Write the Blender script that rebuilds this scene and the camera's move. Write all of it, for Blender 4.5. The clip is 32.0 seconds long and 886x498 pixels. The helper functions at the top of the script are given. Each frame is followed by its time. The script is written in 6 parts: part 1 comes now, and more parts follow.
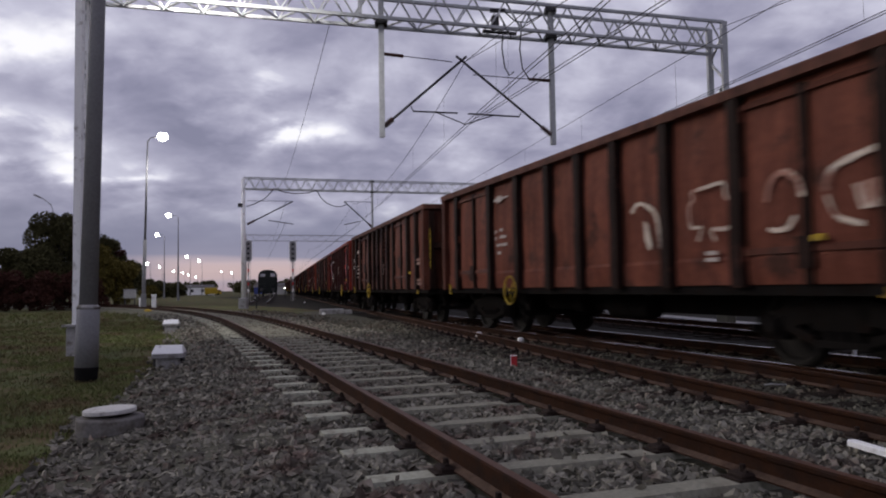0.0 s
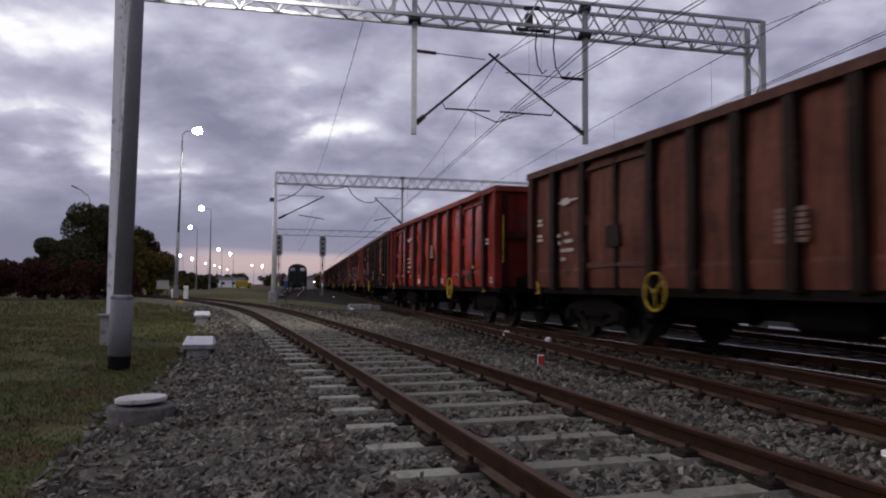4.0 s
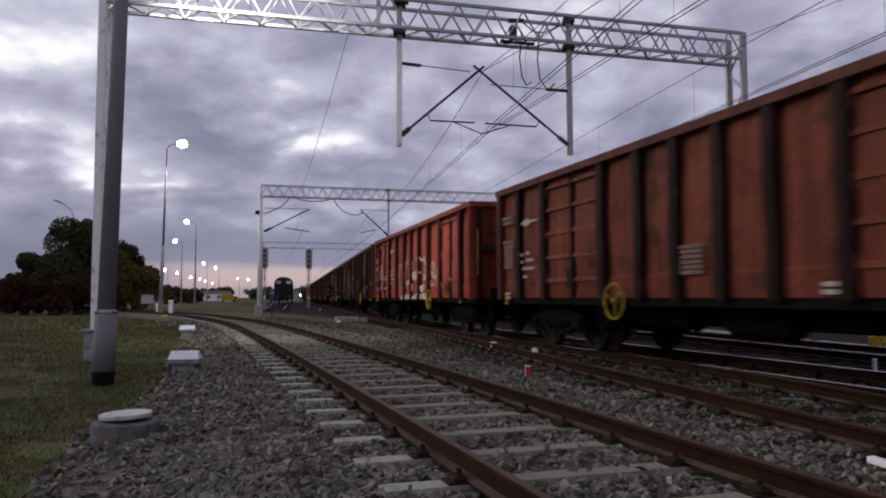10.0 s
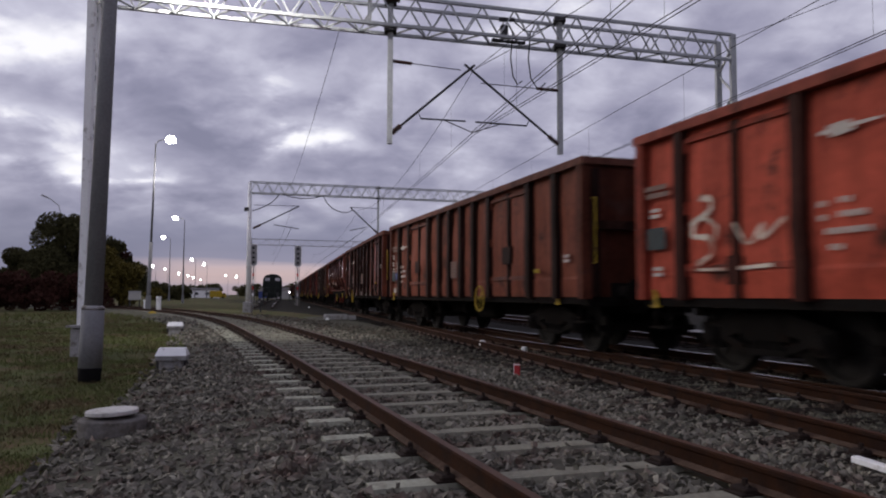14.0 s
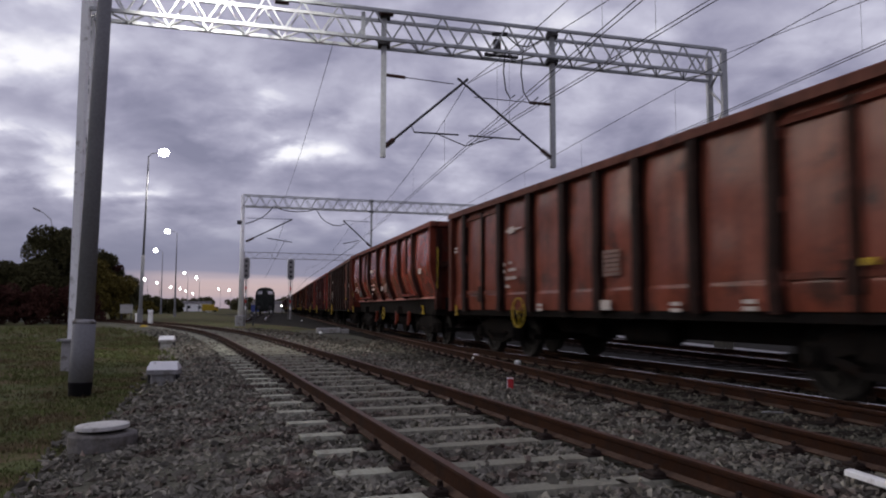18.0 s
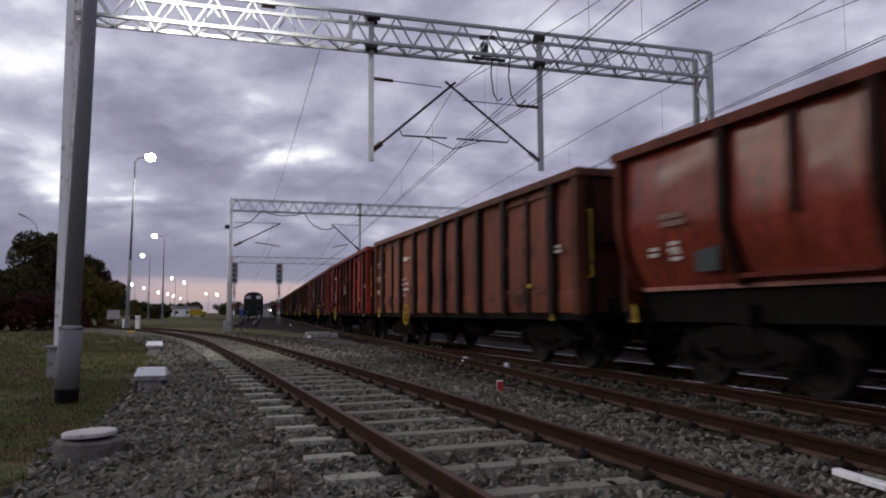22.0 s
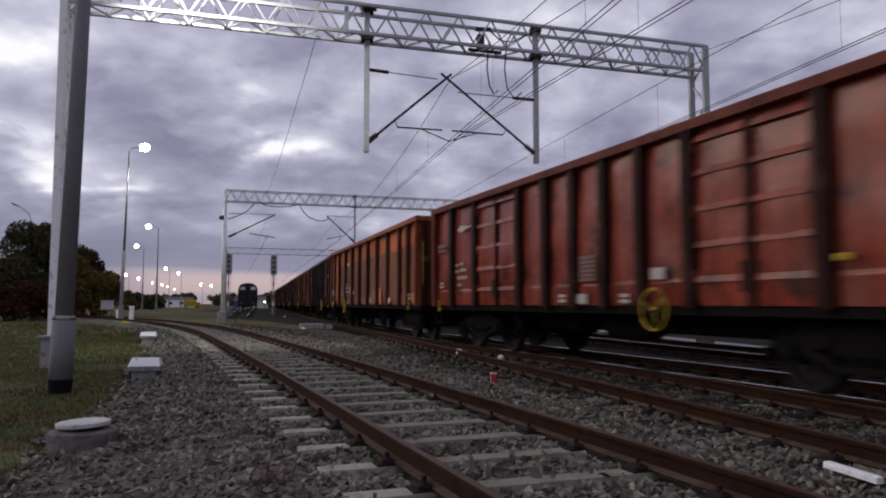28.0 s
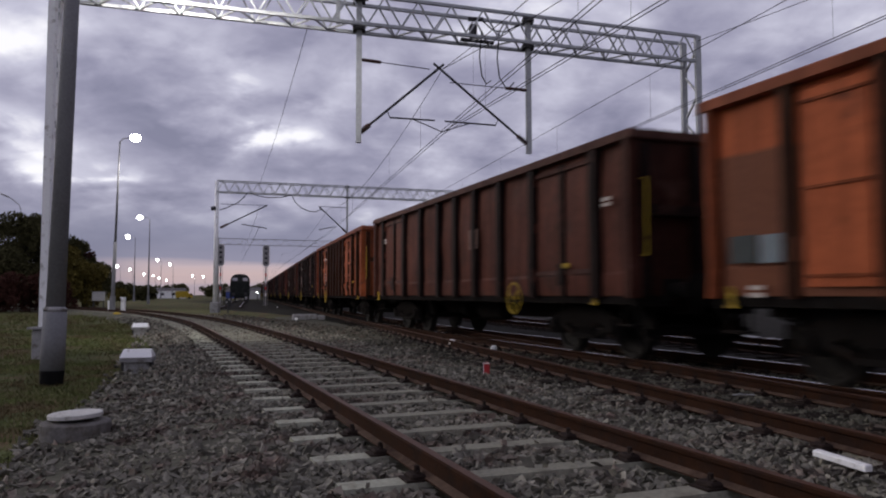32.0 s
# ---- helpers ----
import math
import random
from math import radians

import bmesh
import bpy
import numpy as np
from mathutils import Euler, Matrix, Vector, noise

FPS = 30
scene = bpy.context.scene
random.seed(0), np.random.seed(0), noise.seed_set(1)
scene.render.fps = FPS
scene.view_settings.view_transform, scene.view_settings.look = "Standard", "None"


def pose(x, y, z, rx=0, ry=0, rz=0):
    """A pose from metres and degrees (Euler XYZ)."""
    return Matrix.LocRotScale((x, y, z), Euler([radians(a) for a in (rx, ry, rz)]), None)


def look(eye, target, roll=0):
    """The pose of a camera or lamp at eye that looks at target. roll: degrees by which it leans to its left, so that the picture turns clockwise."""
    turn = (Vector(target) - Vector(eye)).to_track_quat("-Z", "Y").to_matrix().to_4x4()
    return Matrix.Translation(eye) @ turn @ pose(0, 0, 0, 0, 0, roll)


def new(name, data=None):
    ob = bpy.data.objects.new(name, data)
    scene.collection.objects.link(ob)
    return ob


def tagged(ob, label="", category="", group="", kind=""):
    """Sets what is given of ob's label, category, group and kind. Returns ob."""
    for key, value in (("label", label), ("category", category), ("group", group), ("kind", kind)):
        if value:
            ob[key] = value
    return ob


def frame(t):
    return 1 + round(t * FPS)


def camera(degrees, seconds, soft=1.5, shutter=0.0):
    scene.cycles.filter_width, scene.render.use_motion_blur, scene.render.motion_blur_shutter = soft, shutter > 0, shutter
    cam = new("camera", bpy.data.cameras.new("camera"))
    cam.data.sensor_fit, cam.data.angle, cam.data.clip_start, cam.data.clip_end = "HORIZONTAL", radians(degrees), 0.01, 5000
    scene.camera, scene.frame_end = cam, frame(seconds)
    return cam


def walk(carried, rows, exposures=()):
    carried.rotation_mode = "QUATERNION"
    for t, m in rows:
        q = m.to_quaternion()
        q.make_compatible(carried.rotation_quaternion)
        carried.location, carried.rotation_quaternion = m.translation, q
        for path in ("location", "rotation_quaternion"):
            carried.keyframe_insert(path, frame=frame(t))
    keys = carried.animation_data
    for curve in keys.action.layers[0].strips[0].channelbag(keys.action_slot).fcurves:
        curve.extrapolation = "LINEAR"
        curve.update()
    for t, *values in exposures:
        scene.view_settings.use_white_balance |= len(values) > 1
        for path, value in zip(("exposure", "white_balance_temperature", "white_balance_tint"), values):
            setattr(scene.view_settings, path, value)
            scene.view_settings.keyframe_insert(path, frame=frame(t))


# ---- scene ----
# Dusk at a goods yard: a long coal train runs towards the camera on a turnout.

# the camera: stands still and wavers a little
EYE = (0.0, 0.0, 0.973)
VIEW = [
    (0, 92.96, 0.89, -0.91), (0.5, 92.98, 0.54, -0.69), (1, 92.98, 0.5, -0.51), (1.5, 92.89, 0.75, -0.29),
    (2, 92.72, 0.49, -0.19), (2.5, 92.61, 0.17, -0.19), (3, 92.5, -0.21, 0.17), (3.5, 92.52, -0.46, 1.06),
    (5.5, 93.94, -0.31, 1.42), (6, 93.92, -0.35, 1.48), (6.5, 93.91, -0.32, 1.41), (7, 93.96, -0.29, 0.96),
    (7.5, 93.9, -0.25, 0.54), (8, 93.91, -0.27, 0.09), (8.5, 93.93, -0.3, -0.09), (9, 93.94, 0.11, 0.01),
    (9.5, 93.85, 0.1, 0.12), (10, 93.67, 0.2, 0.25), (10.5, 93.57, -0.07, 0.41), (11, 93.6, -0.18, 0.31),
    (11.5, 93.61, -0.2, 0.22), (12, 93.6, -0.22, 0.03), (12.5, 93.6, -0.2, -0.2), (13, 93.52, -0.16, -0.58),
    (13.5, 93.52, -0.17, -0.61), (14, 93.54, -0.19, -0.58), (14.5, 93.86, -0.13, -0.77), (16.5, 94.41, -0.2, -0.85),
    (17, 94.44, -0.17, -1.03), (17.5, 94.47, -0.16, -1.06), (18, 94.56, -0.15, -1.1), (18.5, 94.63, -0.11, -1.14),
    (19, 94.74, -0.19, -1.23), (19.5, 94.81, -0.18, -1.3), (20, 94.8, -0.13, -1.49), (20.5, 94.83, -0.04, -1.53),
    (21, 94.84, 0.1, -1.73), (21.5, 94.78, 0.32, -1.89), (22, 94.8, 0.29, -1.93), (22.5, 94.83, 0.23, -1.89),
    (23, 94.92, 0.2, -1.97), (23.5, 95.03, 0.32, -2.04), (24, 95.06, 0.25, -2.08), (24.5, 95.03, 0.21, -1.99),
    (25, 95, 0.13, -1.97), (25.5, 94.96, 0.07, -2.02), (27.5, 94.43, 0, -2.33), (28, 94.2, -0.01, -2.35),
    (28.5, 94.2, -0.07, -2.44), (29, 94.12, -0.03, -2.53), (29.5, 94.06, -0.02, -2.59), (30, 93.95, 0.04, -2.71),
    (30.5, 93.82, 0.05, -2.78), (31, 93.66, 0.02, -2.94), (31.5, 93.53, 0.09, -2.96), (32, 93.48, 0.09, -2.91),
]
cam = camera(61.4, 32.0, soft=2.0, shutter=0.9)
walk(cam, [(t, pose(*EYE, rx, ry, rz)) for t, rx, ry, rz in VIEW])

# ---- light ----
scene.view_settings.exposure = 0.0


def make_world():
    w = bpy.data.worlds.new("dusk_sky")
    w.use_nodes = True
    nt = w.node_tree
    nt.nodes.clear()
    N = nt.nodes.new
    out, bg = N("ShaderNodeOutputWorld"), N("ShaderNodeBackground")
    sky = N("ShaderNodeTexSky")
    sky.sky_type, sky.sun_disc = "NISHITA", False
    sky.sun_elevation, sky.sun_rotation = radians(11), radians(-68)
    co, sep = N("ShaderNodeTexCoord"), N("ShaderNodeSeparateXYZ")
    nt.links.new(co.outputs["Generated"], sep.inputs[0])

    def mathn(op, a, b=None, c=None):
        n = N("ShaderNodeMath")
        n.operation = op
        for i, v in enumerate((a, b, c)):
            if v is None:
                continue
            if isinstance(v, (int, float)):
                n.inputs[i].default_value = v
            else:
                nt.links.new(v, n.inputs[i])
        return n.outputs[0]

    # the cloud deck, a curved layer high above
    zz = mathn("ADD", mathn("MAXIMUM", sep.outputs[2], 0.0), 0.34)
    cx, cy = mathn("DIVIDE", sep.outputs[0], zz), mathn("DIVIDE", sep.outputs[1], zz)
    comb = N("ShaderNodeCombineXYZ")
    nt.links.new(cx, comb.inputs[0])
    nt.links.new(cy, comb.inputs[1])

    def cloud(scale, detail, rough, off, warp=0.3):
        mp = N("ShaderNodeMapping")
        mp.inputs["Location"].default_value = off
        mp.inputs["Scale"].default_value = scale
        nt.links.new(comb.outputs[0], mp.inputs[0])
        n = N("ShaderNodeTexNoise")
        n.inputs["Scale"].default_value, n.inputs["Detail"].default_value, n.inputs["Roughness"].default_value = 1.0, detail, rough
        n.inputs["Distortion"].default_value = warp
        nt.links.new(mp.outputs[0], n.inputs["Vector"])
        return n.outputs["Fac"]

    big, small = cloud((1.9, 1.3, 1), 2, 0.45, (3.1, 1.7, 0)), cloud((4.6, 4.6, 1), 6, 0.50, (0.3, 5.2, 0), 0.25)
    ragged = cloud((11.0, 12.5, 1), 4, 0.5, (2.3, 0.7, 4), 0.3)
    mixv = mathn("ADD", mathn("ADD", mathn("MULTIPLY", big, 0.36), mathn("MULTIPLY", small, 0.60)), mathn("MULTIPLY", ragged, 0.20))
    # denser towards the horizon
    mixv = mathn("ADD", mixv, mathn("SUBTRACT", mathn("MULTIPLY", mathn("MINIMUM", sep.outputs[2], 0.36), 0.40), 0.145))
    mixv = mathn("ADD", mixv, mathn("MULTIPLY", mathn("MAXIMUM", mathn("SUBTRACT", sep.outputs[2], 0.36), 0.0), -0.16))
    # thin and thick places of the deck: bearing, height, half-widths, how much
    bear = mathn("ARCTAN2", sep.outputs[0], sep.outputs[1])
    # their edges are torn by the finer billows
    torn_b = mathn("ADD", bear, mathn("MULTIPLY", mathn("SUBTRACT", ragged, 0.5), 0.16))
    torn_z = mathn("ADD", sep.outputs[2], mathn("MULTIPLY", mathn("SUBTRACT", small, 0.5), 0.055))
    for az, el, wa, we, amount in BREAKS + BANKS:
        p = mathn("POWER", mathn("MULTIPLY", mathn("SUBTRACT", torn_b, radians(az)), 1 / radians(wa)), 2)
        q = mathn("POWER", mathn("MULTIPLY", mathn("SUBTRACT", torn_z, el), 1 / we), 2)
        mixv = mathn("ADD", mixv, mathn("MULTIPLY", mathn("EXPONENT", mathn("MULTIPLY", mathn("ADD", p, q), -1)), amount * (0.57 if amount > 0 else 0.62)))
    # the deck is thinner towards the west
    mixv = mathn("ADD", mixv, mathn("MULTIPLY", sep.outputs[0], -0.09))
    ramp = N("ShaderNodeValToRGB")
    els = ramp.color_ramp.elements
    els[0].position, els[0].color = 0.37, (0.215, 0.213, 0.308, 1)
    els[1].position, els[1].color = 0.74, (0.92, 0.91, 0.97, 1)
    for at, col in ((0.46, (0.295, 0.288, 0.398, 1)), (0.54, (0.39, 0.381, 0.497, 1)), (0.63, (0.545, 0.538, 0.658, 1))):
        els.new(at).color = col
    nt.links.new(mixv, ramp.inputs[0])
    # the break in the clouds before the low sun, west of the view
    wx = mathn("ADD", mathn("ADD", mathn("MULTIPLY", sep.outputs[0], -0.892), mathn("MULTIPLY", sep.outputs[1], 0.379)), mathn("MULTIPLY", sep.outputs[2], 0.249))
    gl = N("ShaderNodeMapRange")
    gl.interpolation_type = "SMOOTHSTEP"
    gl.inputs["From Min"].default_value, gl.inputs["From Max"].default_value = 0.945, 0.98
    nt.links.new(wx, gl.inputs["Value"])
    lo = N("ShaderNodeMapRange")
    lo.interpolation_type = "SMOOTHSTEP"
    lo.inputs["From Min"].default_value, lo.inputs["From Max"].default_value = 0.172, 0.192
    nt.links.new(mathn("ADD", sep.outputs[2], mathn("MULTIPLY", mathn("SUBTRACT", small, 0.5), 0.08)), lo.inputs["Value"])
    torn = N("ShaderNodeMapRange")
    torn.inputs["From Min"].default_value, torn.inputs["From Max"].default_value = 0.40, 0.60
    torn.inputs["To Min"].default_value = 0.25
    nt.links.new(small, torn.inputs["Value"])
    glow = mathn("MULTIPLY", mathn("MULTIPLY", gl.outputs[0], lo.outputs[0]), torn.outputs[0])
    br = N("ShaderNodeMix")
    br.data_type, br.blend_type = "RGBA", "ADD"
    nt.links.new(glow, br.inputs[0])
    nt.links.new(ramp.outputs[0], br.inputs[6])
    br.inputs[7].default_value = (6.5, 5.9, 5.2, 1)
    ramp = br
    # afterglow along the horizon, broken by slate bands
    mp = N("ShaderNodeMapping")
    mp.inputs["Scale"].default_value = (1.6, 1.6, 26)
    nt.links.new(co.outputs["Generated"], mp.inputs[0])
    band = N("ShaderNodeTexNoise")
    band.inputs["Scale"].default_value, band.inputs["Detail"].default_value = 1.5, 3
    nt.links.new(mp.outputs[0], band.inputs["Vector"])
    hz = N("ShaderNodeValToRGB")
    h = hz.color_ramp.elements
    h[0].position, h[0].color = 0.0, (0.36, 0.29, 0.34, 1)
    h[1].position, h[1].color = 0.080, (0.195, 0.20, 0.30, 1)
    for at, col in ((0.014, (0.37, 0.31, 0.37, 1)), (0.026, (0.53, 0.40, 0.41, 1)), (0.036, (0.50, 0.40, 0.44, 1)), (0.047, (0.25, 0.245, 0.345, 1))):
        h.new(at).color = col
    nt.links.new(mathn("ADD", sep.outputs[2], mathn("MULTIPLY", mathn("SUBTRACT", band.outputs["Fac"], 0.5), 0.042)), hz.inputs[0])
    # the glow lies to the north; farther west the slate bank reaches down to the ground
    bank = N("ShaderNodeMapRange")
    bank.interpolation_type = "SMOOTHSTEP"
    bank.inputs["From Min"].default_value, bank.inputs["From Max"].default_value = radians(-25), radians(-17)
    nt.links.new(bear, bank.inputs["Value"])
    bk = N("ShaderNodeMix")
    bk.data_type = "RGBA"
    nt.links.new(bank.outputs[0], bk.inputs[0])
    bk.inputs[6].default_value = (0.175, 0.18, 0.275, 1)
    nt.links.new(hz.outputs[0], bk.inputs[7])
    fade = N("ShaderNodeMapRange")
    fade.interpolation_type = "SMOOTHSTEP"
    fade.inputs["From Min"].default_value, fade.inputs["From Max"].default_value = 0.05, 0.13
    nt.links.new(sep.outputs[2], fade.inputs["Value"])
    mx = N("ShaderNodeMix")
    mx.data_type = "RGBA"
    nt.links.new(fade.outputs[0], mx.inputs[0])
    nt.links.new(bk.outputs[2], mx.inputs[6])
    nt.links.new(ramp.outputs[2], mx.inputs[7])
    # a little of the clear sky's own light behind the clouds
    add = N("ShaderNodeMix")
    add.data_type, add.blend_type = "RGBA", "ADD"
    add.inputs[0].default_value = 0.004
    nt.links.new(mx.outputs[2], add.inputs[6])
    nt.links.new(sky.outputs[0], add.inputs[7])
    nt.links.new(add.outputs[2], bg.inputs[0])
    bg.inputs[1].default_value = SKY
    nt.links.new(bg.outputs[0], out.inputs[0])
    scene.world = w


SKY = 1.06
BREAKS = ((-29.5, 0.293, 2.6, 0.014, 0.2), (-29.1, 0.208, 2.6, 0.009, 0.2), (-27, 0.176, 2.1, 0.01, 0.16), (-27.6, 0.154, 3.6, 0.011, 0.2), (-22, 0.138, 3.4, 0.008, 0.32), (-20.1, 0.149, 1.3, 0.01, 0.16),
          (-9.1, 0.213, 2.8, 0.014, 0.36), (-9.5, 0.29, 8, 0.06, 0.07), (-5.7, 0.25, 1.7, 0.013, 0.15), (-11.5, 0.268, 1.8, 0.026, 0.08), (-15.4, 0.313, 2.3, 0.022, 0.05), (-18.5, 0.312, 3.1, 0.026, 0.04),
          (-25.9, 0.293, 1.6, 0.026, 0.05), (-0.5, 0.274, 2.3, 0.017, 0.07), (-30.1, 0.258, 1.6, 0.016, 0.1), (-19.7, 0.125, 3.1, 0.007, 0.08), (26, 0.3, 12, 0.12, 0.02), (10, 0.258, 5.2, 0.035, 0.03),
          (-27, 0.36, 12, 0.06, 0.05))
BANKS = ((-27.5, 0.245, 4.2, 0.028, -0.1), (-19.2, 0.242, 4.7, 0.028, -0.1), (-18.3, 0.205, 3.1, 0.024, -0.08), (-16.1, 0.182, 4.7, 0.016, -0.1), (-9, 0.177, 5.2, 0.017, -0.09), (-29.1, 0.188, 2.6, 0.012, -0.08),
         (-21.7, 0.104, 8.3, 0.026, -0.07), (-15, 0.28, 2.9, 0.017, -0.05), (-29.4, 0.133, 3.6, 0.017, -0.05), (5, 0.208, 7.3, 0.035, -0.04), (-22.7, 0.329, 4.7, 0.022, -0.04), (12, 0.15, 14, 0.05, -0.05))
LAMP_W = 900
make_world()

sun = new("sun", bpy.data.lights.new("sun", "SUN"))
sun.data.energy, sun.data.angle, sun.data.color = 0.10, radians(25), (1.0, 0.88, 0.82)
sun.matrix_world = look((-92, 38, 19), (0, 0, 0))


# ---- materials ----
def material(name, color, rough=0.7, metal=0.0, grain=None, vary=0.25, bump=0.3, spot=None, tint=False, emit=None, island=0.0, dusty=None, spec=0.3, streak=0.0, between=None):
    """A surface with grain at two scales. grain: (coarse, fine) scales a metre; spot: (colour, cover, scale) of stains;
    tint: the object's own colour multiplies it."""
    m = bpy.data.materials.new(name)
    m.use_nodes = True
    nt = m.node_tree
    b = nt.nodes["Principled BSDF"]
    N, L = nt.nodes.new, nt.links.new
    b.inputs["Roughness"].default_value, b.inputs["Metallic"].default_value = rough, metal
    b.inputs["Specular IOR Level"].default_value = spec
    if emit:
        b.inputs["Emission Color"].default_value = (*emit[0], 1)
        b.inputs["Emission Strength"].default_value = emit[1]
    coarse, fine = grain or (1.5, 30)
    co = N("ShaderNodeTexCoord")
    n1, n2 = N("ShaderNodeTexNoise"), N("ShaderNodeTexNoise")
    for n, s in ((n1, coarse), (n2, fine)):
        n.inputs["Scale"].default_value, n.inputs["Detail"].default_value = s, 5
        L(co.outputs["Object"], n.inputs["Vector"])
    ad = N("ShaderNodeMath")
    ad.operation = "ADD"
    L(n1.outputs["Fac"], ad.inputs[0])
    L(n2.outputs["Fac"], ad.inputs[1])
    mr = N("ShaderNodeMapRange")
    mr.inputs["From Min"].default_value, mr.inputs["From Max"].default_value = 0.6, 1.4
    mr.inputs["To Min"].default_value, mr.inputs["To Max"].default_value = 1 - vary, 1 + vary
    L(ad.outputs[0], mr.inputs["Value"])
    base = N("ShaderNodeRGB")
    base.outputs[0].default_value = (*color, 1)
    src = base.outputs[0]
    oi = N("ShaderNodeObjectInfo")
    if tint:
        t = N("ShaderNodeMix")
        t.data_type, t.blend_type = "RGBA", "MULTIPLY"
        t.inputs[0].default_value = 1
        L(src, t.inputs[6])
        L(oi.outputs["Color"], t.inputs[7])
        src = t.outputs[2]
        # fresh paint shines, sooty paint does not: the colour's fourth value says which
        sh = N("ShaderNodeMapRange")
        sh.inputs["To Min"].default_value, sh.inputs["To Max"].default_value = rough, 0.55
        L(oi.outputs["Alpha"], sh.inputs["Value"])
        L(sh.outputs[0], b.inputs["Roughness"])
        sk = N("ShaderNodeMapRange")
        sk.inputs["To Min"].default_value, sk.inputs["To Max"].default_value = spec, 0.05
        L(oi.outputs["Alpha"], sk.inputs["Value"])
        L(sk.outputs[0], b.inputs["Specular IOR Level"])
    if spot:
        c2, cover, sc = spot
        n3 = N("ShaderNodeTexNoise")
        n3.inputs["Scale"].default_value, n3.inputs["Detail"].default_value, n3.inputs["Roughness"].default_value = sc, 6, 0.65
        L(co.outputs["Object"], n3.inputs["Vector"])
        st = N("ShaderNodeMapRange")
        st.inputs["From Min"].default_value, st.inputs["From Max"].default_value = 0.62 - cover * 0.3, 0.72 - cover * 0.25
        L(n3.outputs["Fac"], st.inputs["Value"])
        mx = N("ShaderNodeMix")
        mx.data_type = "RGBA"
        L(st.outputs[0], mx.inputs[0])
        L(src, mx.inputs[6])
        mx.inputs[7].default_value = (*c2, 1)
        src = mx.outputs[2]
    if streak:
        # dirt run down the sheet in uneven stripes
        sm, sn, sr = N("ShaderNodeMapping"), N("ShaderNodeTexNoise"), N("ShaderNodeMapRange")
        sm.inputs["Scale"].default_value = (5, 5, 0.55)
        sn.inputs["Scale"].default_value, sn.inputs["Detail"].default_value, sn.inputs["Roughness"].default_value = 1.0, 5, 0.6
        L(co.outputs["Object"], sm.inputs[0])
        L(sm.outputs[0], sn.inputs["Vector"])
        sr.inputs["From Min"].default_value, sr.inputs["From Max"].default_value = 0.36, 0.62
        sr.inputs["To Min"].default_value, sr.inputs["To Max"].default_value = 1 - streak, 1.12
        L(sn.outputs["Fac"], sr.inputs["Value"])
        s2 = N("ShaderNodeHueSaturation")
        L(src, s2.inputs["Color"])
        L(sr.outputs[0], s2.inputs["Value"])
        src = s2.outputs[0]
    if between:
        # brake and rust dust on the middle of a sleeper
        bs, ba, br = N("ShaderNodeSeparateXYZ"), N("ShaderNodeMath"), N("ShaderNodeMapRange")
        L(co.outputs["Object"], bs.inputs[0])
        ba.operation = "ABSOLUTE"
        L(bs.outputs[0], ba.inputs[0])
        br.inputs["From Min"].default_value, br.inputs["From Max"].default_value = between[0] + 0.12, between[0] - 0.12
        br.inputs["To Max"].default_value = 0.75
        L(ba.outputs[0], br.inputs["Value"])
        bm_ = N("ShaderNodeMix")
        bm_.data_type = "RGBA"
        L(br.outputs[0], bm_.inputs[0])
        L(src, bm_.inputs[6])
        bm_.inputs[7].default_value = (*between[1], 1)
        src = bm_.outputs[2]
    if dusty:
        # coal dust washed over the sheet below an uneven line
        sp, ds = N("ShaderNodeSeparateXYZ"), N("ShaderNodeMath")
        L(co.outputs["Object"], sp.inputs[0])
        ds.operation = "MULTIPLY_ADD"
        ds.inputs[1].default_value = 0.25
        L(n1.outputs["Fac"], ds.inputs[0])
        L(sp.outputs[2], ds.inputs[2])
        dr = N("ShaderNodeMapRange")
        dr.inputs["From Min"].default_value, dr.inputs["From Max"].default_value = dusty[0] + 0.10, dusty[0] + 0.16
        dr.inputs["To Min"].default_value, dr.inputs["To Max"].default_value = 0.85, 0.0
        L(ds.outputs[0], dr.inputs["Value"])
        dm = N("ShaderNodeMix")
        dm.data_type = "RGBA"
        L(dr.outputs[0], dm.inputs[0])
        L(src, dm.inputs[6])
        dm.inputs[7].default_value = (*dusty[1], 1)
        src = dm.outputs[2]
    hs = N("ShaderNodeHueSaturation")
    L(src, hs.inputs["Color"])
    L(mr.outputs[0], hs.inputs["Value"])
    src = hs.outputs[0]
    if island:
        ge = N("ShaderNodeNewGeometry")
        r2 = N("ShaderNodeMapRange")
        r2.inputs["To Min"].default_value, r2.inputs["To Max"].default_value = 1 - island, 1 + island
        L(ge.outputs["Random Per Island"], r2.inputs["Value"])
        h2 = N("ShaderNodeHueSaturation")
        L(src, h2.inputs["Color"])
        L(r2.outputs[0], h2.inputs["Value"])
        src = h2.outputs[0]
    L(src, b.inputs["Base Color"])
    if bump:
        bp = N("ShaderNodeBump")
        bp.inputs["Strength"].default_value, bp.inputs["Distance"].default_value = bump, 0.01
        L(n2.outputs["Fac"], bp.inputs["Height"])
        L(bp.outputs[0], b.inputs["Normal"])
    return m


